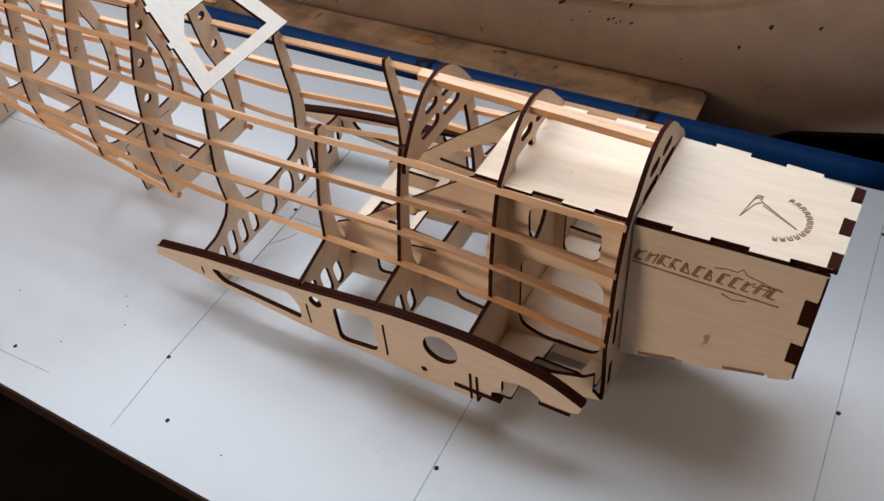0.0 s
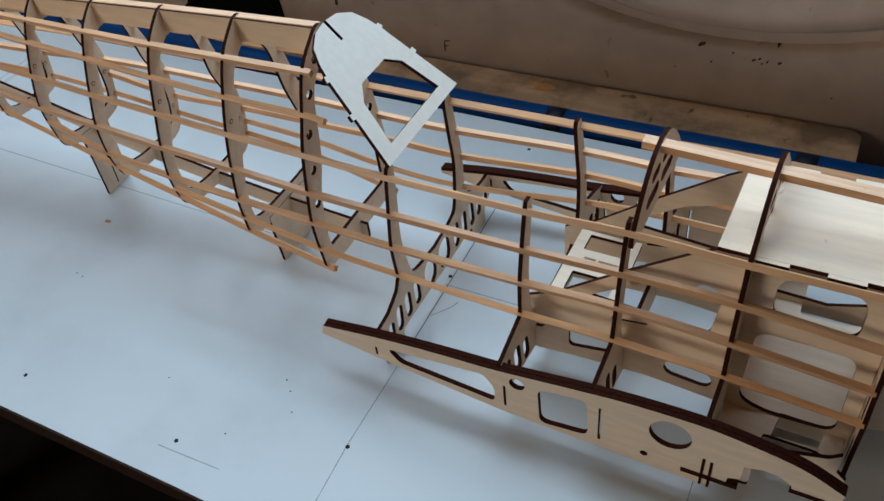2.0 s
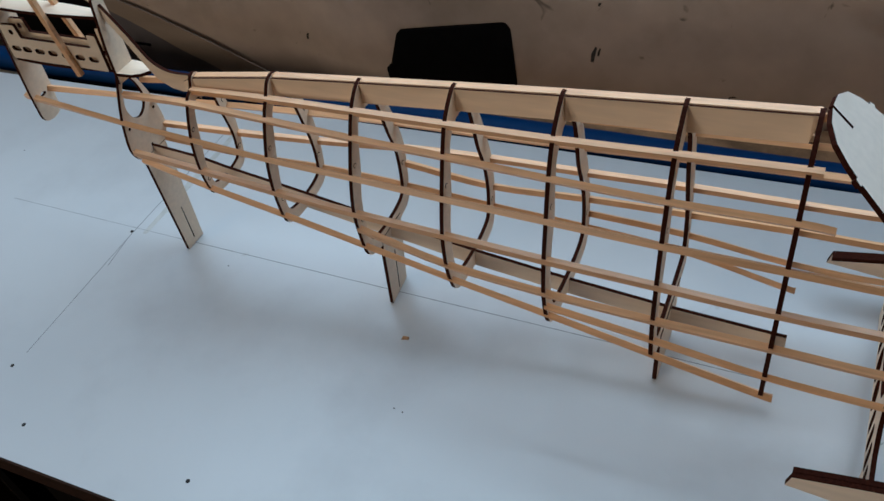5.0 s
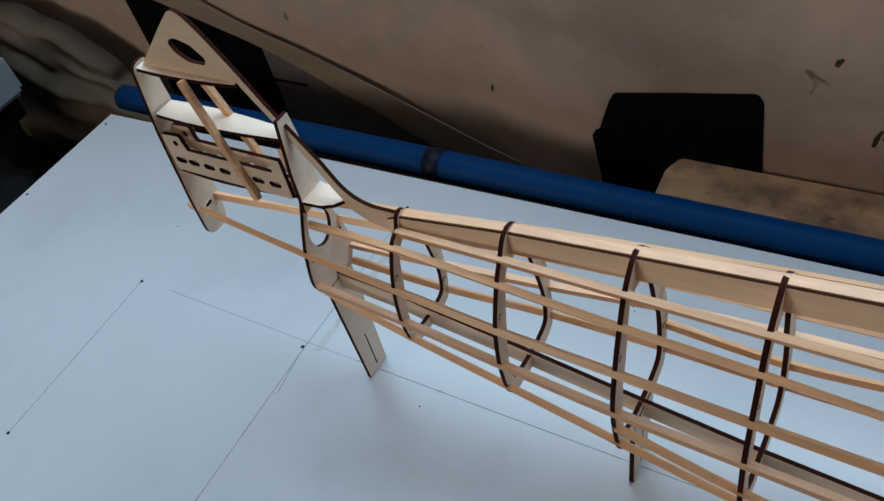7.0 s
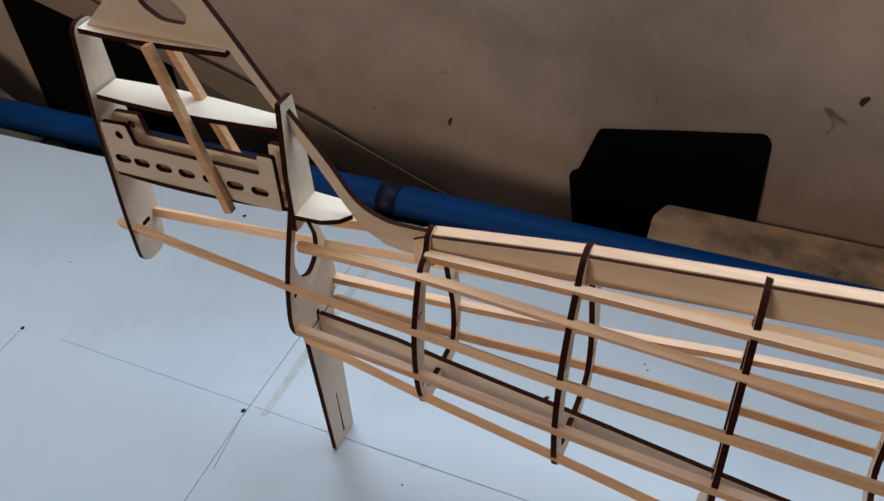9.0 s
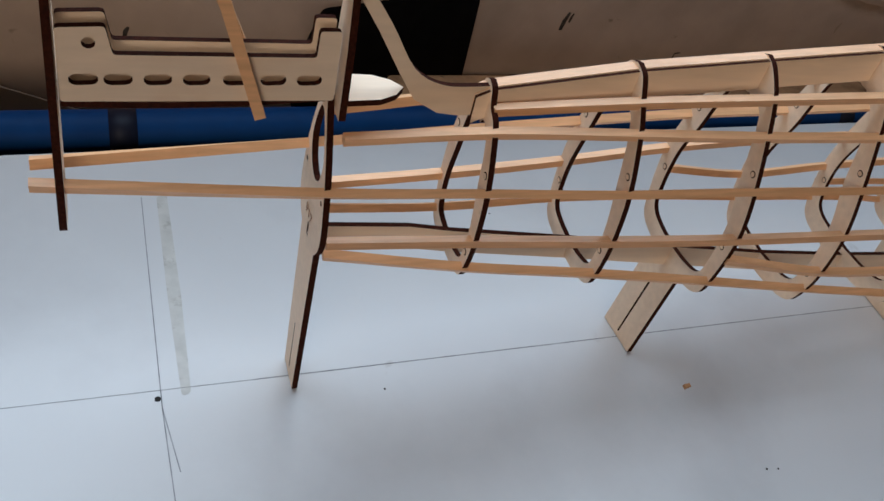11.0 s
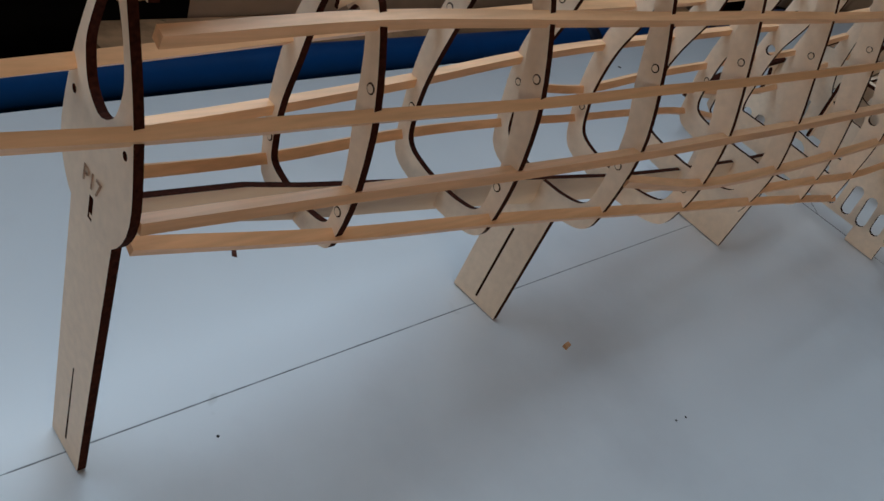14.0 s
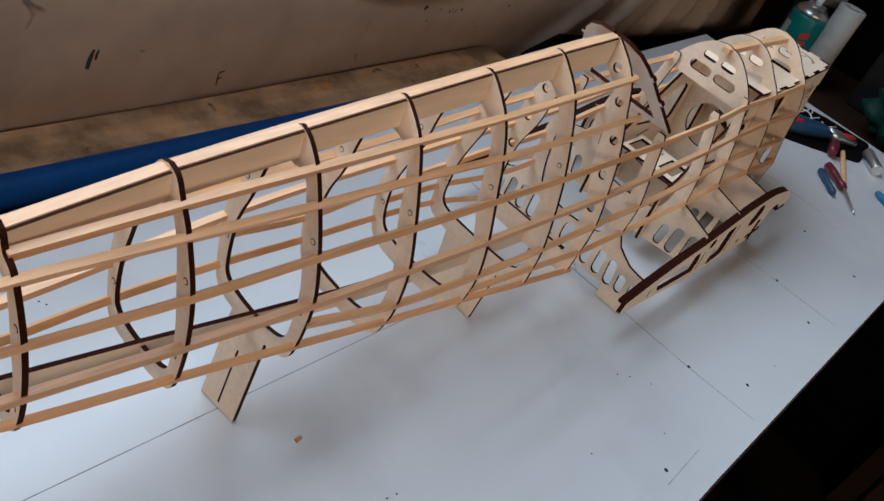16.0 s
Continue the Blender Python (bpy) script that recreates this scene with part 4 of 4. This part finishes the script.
# ---------------------------------------------------------------- behind and around the bench
plank = plate("wood_plank", rounded([(0.121, 0.2290), (0.786, 0.2500), (0.784, 0.294), (0.774, 0.299), (0.400, 0.283), (0.126, 0.2785), (0.119, 0.262)], 0.004), [], at_z(-0.0160), 0.020, (PLANK, PLANK), None, shape=same)
spot = [(0.4985 + 0.0125 * math.cos(a) * (1 + 0.35 * math.sin(3 * a + 1)), 0.2720 + 0.0085 * math.sin(a) * (1 + 0.30 * math.cos(2 * a))) for a in [k * math.tau / 18 for k in range(18)]]
plate("paint_stain", spot, [], at_z(-0.00585), 0.0004, (RUST, RUST), plank, "orange varnish stain", shape=same)
tagged(plank, "paint-stained wooden plank lying behind the blue pipe", "plank")
trestle = thing("trestle", "plain wooden trestle under the stained plank", "trestle")
for x in (0.20, 0.70):
    box("post", (x - 0.02, 0.235, -0.80), (x + 0.02, 0.265, -0.0477), PLANK, trestle)
    box("rail", (x - 0.02, 0.200 + 0.020 * x, -0.0477), (x + 0.02, 0.280, -0.0262), PLANK, trestle)
    box("block", (x - 0.02, 0.200 + 0.020 * x, -0.0262), (x + 0.02, 0.222 + 0.020 * x, -0.0183), PLANK, trestle)

panel = thing("black_panel", "black rubber panel with a torn corner against the wall", "panel")
body_pts = rounded([(0.060, -0.105), (0.192, -0.105), (0.188, 0.061), (0.183, 0.068), (0.0685, 0.047), (0.061, 0.025), (0.0545, 0.006), (0.049, 0.004)], 0.004, 3)
plate("sheet", body_pts, [], lambda u, v, w: (u, 0.2790 + 0.04 * (u - 0.05) + w, v + 0.0004), 0.006, (BLACK, BLACK), panel, shape=same)
plate("back_board", [(0.070, -0.80), (0.160, -0.80), (0.160, -0.02), (0.070, -0.02)], [], lambda u, v, w: (u, 0.2825 + 0.04 * (u - 0.05) + w, v), 0.0006, (BLACK, BLACK), panel, shape=same)


def scratch(x, z, dx, dz, w):
    a, b = Vector((x, 0, z)), Vector((x + dx, 0, z + dz))
    d = (b - a).normalized()
    s = Vector((-d.z, 0, d.x)) * w / 2
    v = [(p.x, cloth_y(p.x, p.z) + y, p.z) for y in (-0.0004, 0.0001) for p in (a - s, a + s * 0.6, (a + b) / 2 + s * 1.3, b + s * 0.4, b - s * 0.7)]
    put("wall_scratch", v, [(0, 1, 2, 3, 4), (9, 8, 7, 6, 5)] + [(i, (i + 1) % 5, 5 + (i + 1) % 5, 5 + i) for i in range(5)], MARK, wall_cloth)


for q in ((0.281, 0.002, 0.004, 0.016, 0.0035), (0.287, 0.009, 0.002, 0.008, 0.002), (0.655, 0.0190, 0.006, 0.003, 0.003), (0.7185, 0.0255, 0.003, 0.003, 0.003), (0.838, 0.030, 0.002, 0.004, 0.003),
          (0.875, 0.037, 0.002, 0.003, 0.002), (0.817, 0.008, 0.001, 0.003, 0.002), (0.249, 0.068, 0.004, 0.006, 0.004), (0.404, -0.032, 0.0006, 0.012, 0.0012), (0.4045, -0.020, 0.006, 0.001, 0.0012),
          (0.4045, -0.026, 0.004, 0.001, 0.001), (0.701, 0.011, 0.003, 0.002, 0.002), (0.706, 0.013, 0.002, 0.002, 0.0015), (0.722, 0.0115, 0.003, 0.002, 0.002), (0.7085, 0.009, 0.002, 0.001, 0.001), (0.667, 0.003, 0.001, 0.002, 0.0015),
          (0.713, 0.0105, 0.001, 0.003, 0.0012), (0.684, 0.016, 0.002, 0.001, 0.0015), (0.769, -0.016, 0.001, 0.002, 0.001), (-0.05, -0.03, 0.003, 0.008, 0.003), (0.288, 0.060, 0.002, 0.003, 0.002)):
    scratch(q[0] - 0.016, q[1] + 0.034, *q[2:])

# Shade of the gap between bench and wall, put in as a black sheet.
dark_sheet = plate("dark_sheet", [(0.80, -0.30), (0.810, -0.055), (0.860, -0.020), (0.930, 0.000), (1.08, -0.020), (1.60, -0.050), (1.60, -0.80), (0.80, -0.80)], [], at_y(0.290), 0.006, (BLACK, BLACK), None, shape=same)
tagged(dark_sheet, "black sheet put in for the shaded gap behind the bench", "sheet")

# slanting band of a second cloth layer, and grey sheet behind the tail
upper = spline([(-0.62, 0.142), (-0.45, 0.082), (-0.36, 0.045), (-0.28, 0.020), (-0.20, -0.010), (-0.134, -0.037), (-0.090, -0.055), (-0.030, -0.076)], 4)
lower = spline([(-0.62, 0.098), (-0.45, 0.048), (-0.36, 0.022), (-0.31, 0.003), (-0.250, -0.026), (-0.212, -0.041), (-0.170, -0.064), (-0.110, -0.092), (-0.060, -0.112)], 4)
leaning = plate("leaning_board", [(q.x, q.y) for q in upper] + [(q.x, q.y) for q in lower[::-1]], [], lambda u, v, w: (u, 0.3015 + w, v - 0.005), 0.0014, (CLOTH_BAND, CLOTH_BAND), None, shape=same)
tagged(leaning, "brown bowed band of a second cloth layer slanting down the wall", "batten")
grey = thing("grey_sheet", "dark grey board standing behind the bench", "board")
plate("sheet", [(-0.352, -0.80), (-0.040, -0.80), (-0.060, -0.105), (-0.170, -0.055), (-0.250, -0.020), (-0.310, 0.010), (-0.350, 0.024)], [], at_y(0.3046), 0.002, (GREY, GREY), grey, shape=same)
box("ledge", (-0.351, 0.3020, -0.0325), (-0.302, 0.3036, -0.0300), BLACK, grey, "dark seam")
dark_board = plate("dark_board", [(-0.545, -0.80), (-0.352, -0.80), (-0.352, 0.026), (-0.450, 0.052), (-0.545, 0.078)], [], at_y(0.3042), 0.003, (BLACK, BLACK), None, shape=same)
tagged(dark_board, "black board standing beside the grey sheet", "board")


def crumple(name, centre, size, seed, mat, label, category, parent=None, push=0.5, squash=1.0, level=4):
    """A crumpled film bag: a sphere pushed in and out by ridged noise."""
    bm = bmesh.new()
    bmesh.ops.create_icosphere(bm, subdivisions=level, radius=1)
    off = Vector((seed * 3.7, seed * 1.3, seed * 5.1))
    for v in bm.verts:
        n = v.co.normalized()
        r = 1 + push * (abs(noise.noise(n * 1.7 + off)) - 0.25) + push * 0.35 * (abs(noise.noise(Vector((n.x, n.y, n.z * 0.5)) * 4.3 + off)) - 0.2) + push * 0.06 * noise.noise(n * 11 + off)
        v.co = Vector((n.x * r * size[0], n.y * r * size[1], n.z * r * size[2] * squash)) + Vector(centre)
    low = min(v.co.z for v in bm.verts)
    for v in bm.verts:
        v.co.z += centre[2] - size[2] - low
    return tagged(mesh(name, bm, mat, parent, smooth=True), label, category)


stand = thing("tool_trolley", "dark steel tool trolley beside the bench", "trolley")
box("deck", (-1.25, -0.10, -0.205), (-0.52, 0.31, -0.185), BLACK, stand, bevel=0.004)
for x in (-1.2, -0.57):
    for y in (-0.06, 0.27):
        box("leg", (x - 0.015, y - 0.015, -0.80), (x + 0.015, y + 0.015, -0.205), BLACK, stand)
bag = thing("plastic_bag", "dusty crumpled clear plastic bag slumped behind the bench", "plastic bag")


def film_y(u, v):
    """Slack folds of the bag's film, fanning out from its tied corner."""
    fan = math.atan2(v + 0.10, u + 0.25)
    y = 0.262 - 0.045 * math.sin(math.pi * min(1.0, u * 0.9 + 0.08)) * math.sin(math.pi * min(1.0, 0.12 + v * 0.7))
    y -= 0.022 * abs(noise.noise(Vector((fan * 5.5, 0.7, v * 0.8)))) + 0.012 * abs(noise.noise(Vector((fan * 13.0, 2.1, u * 2.5))))
    return y + 0.004 * noise.noise(Vector((u * 14, 5.0, v * 11)))


nu, nv = 48, 40
film = []
for j in range(nv + 1):
    for i in range(nu + 1):
        u, v = i / nu, j / nv
        top = 0.048 - 0.022 * u - 0.050 * u**5 + 0.012 * noise.noise(Vector((u * 5, 1.0, 0.0)))
        end = -0.570 + 0.052 * math.exp(-(((v - 0.36) / 0.2) ** 2)) + 0.010 * noise.noise(Vector((0.0, 4.0, v * 7)))
        film.append((-0.86 + (end + 0.86) * u, film_y(u, v), top + (-0.1845 - top) * v))
count = len(film)
film += [(x, 0.272 + 0.004 * noise.noise(Vector((x * 9, 1, z * 9))), z) for x, y, z in film]
quads = [(j * (nu + 1) + i, (j + 1) * (nu + 1) + i, (j + 1) * (nu + 1) + i + 1, j * (nu + 1) + i + 1) for j in range(nv) for i in range(nu)]
border = [i for i in range(nu)] + [j * (nu + 1) + nu for j in range(nv)] + [nv * (nu + 1) + i for i in range(nu, 0, -1)] + [j * (nu + 1) for j in range(nv, 0, -1)]
faces = quads + [tuple(k + count for k in q[::-1]) for q in quads] + [(border[k], border[(k + 1) % len(border)], border[(k + 1) % len(border)] + count, border[k] + count) for k in range(len(border))]
put("film", film, faces, BAG, bag, smooth=True)
lathe("gathered_neck", [(0.0, 0.0), (0.016, 0.001), (0.011, 0.012), (0.008, 0.018), (0.014, 0.030), (0.022, 0.042), (0.012, 0.044), (0.0, 0.036)], BAG, bag, "twisted neck of the bag", m=Matrix.Translation((-0.78, 0.248, 0.040)) @ Matrix.Rotation(0.5, 4, "Y"), n=18)
crumple("dark_sack", (-0.72, 0.02, -0.115), (0.17, 0.13, 0.07), 5, SACK, "black crumpled sack beside the bench end", "sack", push=0.6)
case = thing("metal_case", "pale metal case with a rounded lid corner", "case")
box("shell", (-0.84, 0.095, -0.016), (-0.640, 0.185, 0.040), CASE, case, bevel=0.008)
box("bolt", (-0.6402, 0.150, 0.010), (-0.6385, 0.155, 0.015), BLACK, case)
box("foot", (-0.82, 0.100, -0.0465), (-0.66, 0.175, -0.0155), BLACK, case)

# things on the bench past the nose
# Added black block that stands in for the dark background here.
cabinet = thing("dark_backdrop", "black block put in for the unlit background past the bench end", "cabinet")
box("carcass", (1.75, -1.10, -0.80), (2.25, 0.30, 1.1), BLACK, cabinet, bevel=0.006)
box("door", (1.745, -0.60, -0.70), (1.7495, 0.25, 1.0), BLACK, cabinet)
side_table = thing("side_table", "low dark table past the bench end", "table")
box("tabletop", (1.31, -0.45, -0.082), (1.74, 0.27, -0.052), BOARD_EDGE, side_table, bevel=0.003)
for x in (1.34, 1.71):
    for y in (-0.42, 0.24):
        box("leg", (x - 0.02, y - 0.02, -0.80), (x + 0.02, y + 0.02, -0.082), BOARD_EDGE, side_table)
crate = thing("plastic_crate", "black plastic crate standing on the dark table", "crate")
box("crate_body", (1.565, -0.133, -0.052), (1.725, 0.054, 0.080), SACK, crate, bevel=0.004)
box("rim", (1.562, -0.136, 0.0795), (1.728, 0.057, 0.0895), SACK, crate, bevel=0.002)
carton = thing("carton", "brown cardboard carton on top of the black crate", "carton")
box("body", (1.560, -0.128, 0.0895), (1.715, 0.059, 0.165), CARTON, carton, bevel=0.002)
box("flap", (1.562, -0.124, 0.1652), (1.640, 0.055, 0.1672), CARTON, carton)
crumple("green_bag", (1.48, -0.062, -0.007), (0.055, 0.065, 0.045), 7, GREEN, "crumpled green plastic bag on the dark table", "plastic bag", push=0.8)
crumple("clear_bag", (1.42, -0.115, -0.017), (0.035, 0.045, 0.035), 9, BAG, "small crumpled greyish plastic bag on the dark table", "plastic bag", push=0.8)

can = thing("spray_can", "teal spray can with a silver dome and white nozzle", "spray can")
mc = Matrix.Translation((1.512, 0.1765, -0.052)) @ Matrix.Scale(1.178, 4)
lathe("can_body", [(0.0255, 0.0), (0.0270, 0.002), (0.0270, 0.088), (0.0262, 0.091)], TEAL, can, m=mc)
lathe("band", [(0.0271, 0.003), (0.0273, 0.004), (0.0273, 0.034), (0.0271, 0.035)], MAROON, can, "dark red band", m=mc)
lathe("dome", [(0.0258, 0.0905), (0.0235, 0.097), (0.0165, 0.103), (0.0140, 0.104), (0.0138, 0.107), (0.0110, 0.107)], SILVER, can, "silver dome", m=mc)
lathe("nozzle", [(0.0048, 0.1065), (0.0048, 0.116), (0.0038, 0.118)], WHITE, can, "white nozzle", m=mc)
for k in range(2):
    a0 = math.atan2(-0.30, -1.3) + 0.10
    v = []
    for r in (0.0271, 0.0276):
        for z in (0.046 + k * 0.013, 0.055 + k * 0.013):
            for j in range(5):
                a = a0 + 0.12 * j
                v.append(mc @ Vector((r * math.cos(a), r * math.sin(a), z + 0.004 * j / 4)))
    f = []
    for j in range(4):
        f += [(j, j + 1, j + 6, j + 5), (10 + j, 15 + j, 16 + j, 11 + j), (j, 10 + j, 11 + j, j + 1), (5 + j, 6 + j, 16 + j, 15 + j)]
    put("label_bar", v, f, RED, can, "red print bar")
v = [mc @ Vector((r * math.cos(2.15 + 0.1 * j), r * math.sin(2.15 + 0.1 * j), z)) for r in (0.0271, 0.0275) for z in (0.036, 0.074) for j in range(6)]
f = []
for j in range(5):
    f += [(j, j + 1, j + 7, j + 6), (12 + j, 18 + j, 19 + j, 13 + j), (j, 12 + j, 13 + j, j + 1), (6 + j, 7 + j, 19 + j, 18 + j)]
put("paper_label", v, f, PAPER, can, "greyish white label")
roll = thing("paper_roll", "greyish white paper roll standing beside the can", "paper roll")
mr = Matrix.Translation((1.519, 0.1250, -0.052)) @ Matrix.Scale(1.178, 4)
lathe("roll_body", [(0.0185, 0.0), (0.0195, 0.001), (0.0195, 0.125), (0.0185, 0.126), (0.008, 0.126), (0.008, 0.121)], PAPER, roll, m=mr)
support = box("wooden_block", (1.563, 0.180, -0.052), (1.617, 0.228, 0.0678), BOARD_EDGE, bevel=0.002)
tagged(support, "dark brown wooden block under the white canister", "block")
jar = thing("white_canister", "large white plastic canister behind the can", "canister")
lathe("canister_body", [(0.040, -0.07), (0.046, -0.066), (0.046, 0.080), (0.038, 0.098), (0.026, 0.102)], PAPER, jar, m=Matrix.Translation((1.590, 0.2040, 0.138)))
lathe("cap", [(0.027, 0.1015), (0.027, 0.118), (0.025, 0.120)], PAPER, jar, m=Matrix.Translation((1.590, 0.2040, 0.138)))


def rod(name, a, b, profile, mat, parent=None, label="", n=12):
    """A turned stick from a to b; profile gives (radius, part of the length)."""
    a, b = Vector(a), Vector(b)
    m = Matrix.Translation(a) @ (b - a).to_track_quat("Z", "Y").to_matrix().to_4x4()
    return lathe(name, [(r, h * (b - a).length) for r, h in profile], mat, parent, label, m=m, n=n)


pen = thing("pen", "light blue pen with a brass tip on the bench", "pen")
rod("barrel", (1.112, -0.122, 0.0046), (1.084, -0.166, 0.0046), [(0.0030, 0), (0.0042, 0.06), (0.0044, 0.5), (0.0044, 1)], BLUE, pen)
rod("tip", (1.084, -0.166, 0.0046), (1.078, -0.176, 0.0046), [(0.0043, 0), (0.0040, 0.6), (0.0018, 1)], BRASS, pen, "brass tip")
driver = thing("screwdriver", "maroon-handled screwdriver lying on the bench", "screwdriver")
rod("handle", (1.088, -0.056, 0.0062), (1.050, -0.095, 0.0062), [(0.003, 0), (0.0055, 0.05), (0.006, 0.45), (0.0045, 0.7), (0.0058, 0.88), (0.0035, 1)], MAROON, driver)
rod("shaft", (1.050, -0.095, 0.0062), (1.012, -0.126, 0.0024), [(0.0017, 0), (0.0017, 0.85), (0.0022, 0.93), (0.0008, 1)], SILVER, driver, "steel shaft")
cutter = thing("knife", "dark blue craft knife beside the screwdriver", "knife")
rod("handle", (1.062, -0.056, 0.0047), (1.020, -0.093, 0.0047), [(0.0022, 0), (0.0045, 0.08), (0.004, 0.6), (0.0045, 0.9), (0.002, 1)], DARKBLUE, cutter)
mat_outline = rounded([(1.095, 0.060), (1.235, 0.075), (1.262, 0.010), (1.270, -0.060), (1.180, -0.075), (1.130, -0.030), (1.092, 0.010)], 0.008)
tool_mat = plate("tool_mat", mat_outline, [], at_z(0.0009), 0.0016, (BLACK, BLACK), None, shape=same)
tagged(tool_mat, "thin black mat under the tools on the bench", "mat")
stick = rod("wood_stick", (1.165, -0.051, 0.0052), (1.066, -0.091, 0.0034), [(0.0030, 0), (0.0033, 0.05), (0.0033, 0.95), (0.003, 1)], STRIP)
tagged(stick, "round pale wooden stick on the bench", "stick")
pliers = thing("pliers", "pliers with dark blue and red grips", "pliers")
rod("grip", (1.098, 0.030, 0.0110), (1.178, -0.022, 0.0110), [(0.004, 0), (0.0085, 0.1), (0.0092, 0.5), (0.0075, 0.9), (0.005, 1)], DARKBLUE, pliers)
rod("grip", (1.128, 0.040, 0.0110), (1.186, -0.014, 0.0110), [(0.004, 0), (0.0080, 0.1), (0.0086, 0.5), (0.007, 0.9), (0.005, 1)], DARKBLUE, pliers)
rod("jaw", (1.178, -0.016, 0.0110), (1.212, -0.052, 0.0085), [(0.008, 0), (0.009, 0.3), (0.005, 0.7), (0.003, 1)], SILVER, pliers)
rod("red_band", (1.112, 0.0230, 0.0196), (1.134, 0.0080, 0.0196), [(0.001, 0), (0.004, 0.3), (0.004, 0.7), (0.001, 1)], RED, pliers, "red grip inlay")
rod("red_band", (1.190, -0.0300, 0.0160), (1.212, -0.0480, 0.0150), [(0.001, 0), (0.003, 0.3), (0.003, 0.7), (0.001, 1)], RED, pliers, "red grip inlay")
knife_case = thing("tool_pouch", "maroon tool handle under the pliers", "tool")
rod("handle", (1.165, -0.036, 0.0090), (1.128, -0.046, 0.0090), [(0.003, 0), (0.007, 0.1), (0.007, 0.9), (0.003, 1)], MAROON, knife_case)
nipper = thing("nippers", "steel nippers with patterned white handles", "nippers")
rod("grip", (1.255, -0.096, 0.0072), (1.186, -0.128, 0.0072), [(0.003, 0), (0.006, 0.1), (0.0068, 0.5), (0.006, 1)], WHITE, nipper)
rod("grip", (1.260, -0.112, 0.0072), (1.188, -0.150, 0.0072), [(0.003, 0), (0.006, 0.1), (0.0068, 0.5), (0.006, 1)], BLACK, nipper)
rod("jaw", (1.182, -0.138, 0.0072), (1.150, -0.152, 0.0050), [(0.009, 0), (0.008, 0.4), (0.003, 1)], SILVER, nipper)
tube_ = rod("metal_tube", (1.212, -0.072, 0.0082), (1.172, -0.100, 0.0082), [(0.0075, 0), (0.008, 0.03), (0.008, 0.97), (0.0075, 1)], SILVER)
tagged(tube_, "short grey metal tube among the tools", "tube")
box_w = box("white_tube", (1.150, -0.185, 0.0), (1.200, -0.160, 0.014), WHITE, bevel=0.004)
tagged(box_w, "small white plastic tube on the bench", "tube")
for k in range(7):
    rnd = random.Random(40 + k)
    a = Vector((1.20 + 0.04 * rnd.random(), 0.05 - 0.06 * rnd.random(), 0.0030))
    g = rnd.uniform(-1.2, 1.2)
    pts = [a + Vector((0.007 * j * math.cos(g + 0.2 * j), 0.007 * j * math.sin(g + 0.2 * j), 0.004 * math.sin(j * 0.8))) for j in range(5)]
    verts, faces = [], []
    for i, q in enumerate(pts):
        for j in range(5):
            verts.append(q + Vector((0.0007 * math.cos(j * 1.2566), 0.0007 * math.sin(j * 1.2566), 0.0007 * math.cos(j * 1.2566))))
        if i:
            faces += [(5 * i - 5 + j, 5 * i - 5 + (j + 1) % 5, 5 * i + (j + 1) % 5, 5 * i + j) for j in range(5)]
    tagged(put("wire_offcut", verts, faces, WHITE), "short white wire offcut lying on the bench", "wire", "wire offcuts")
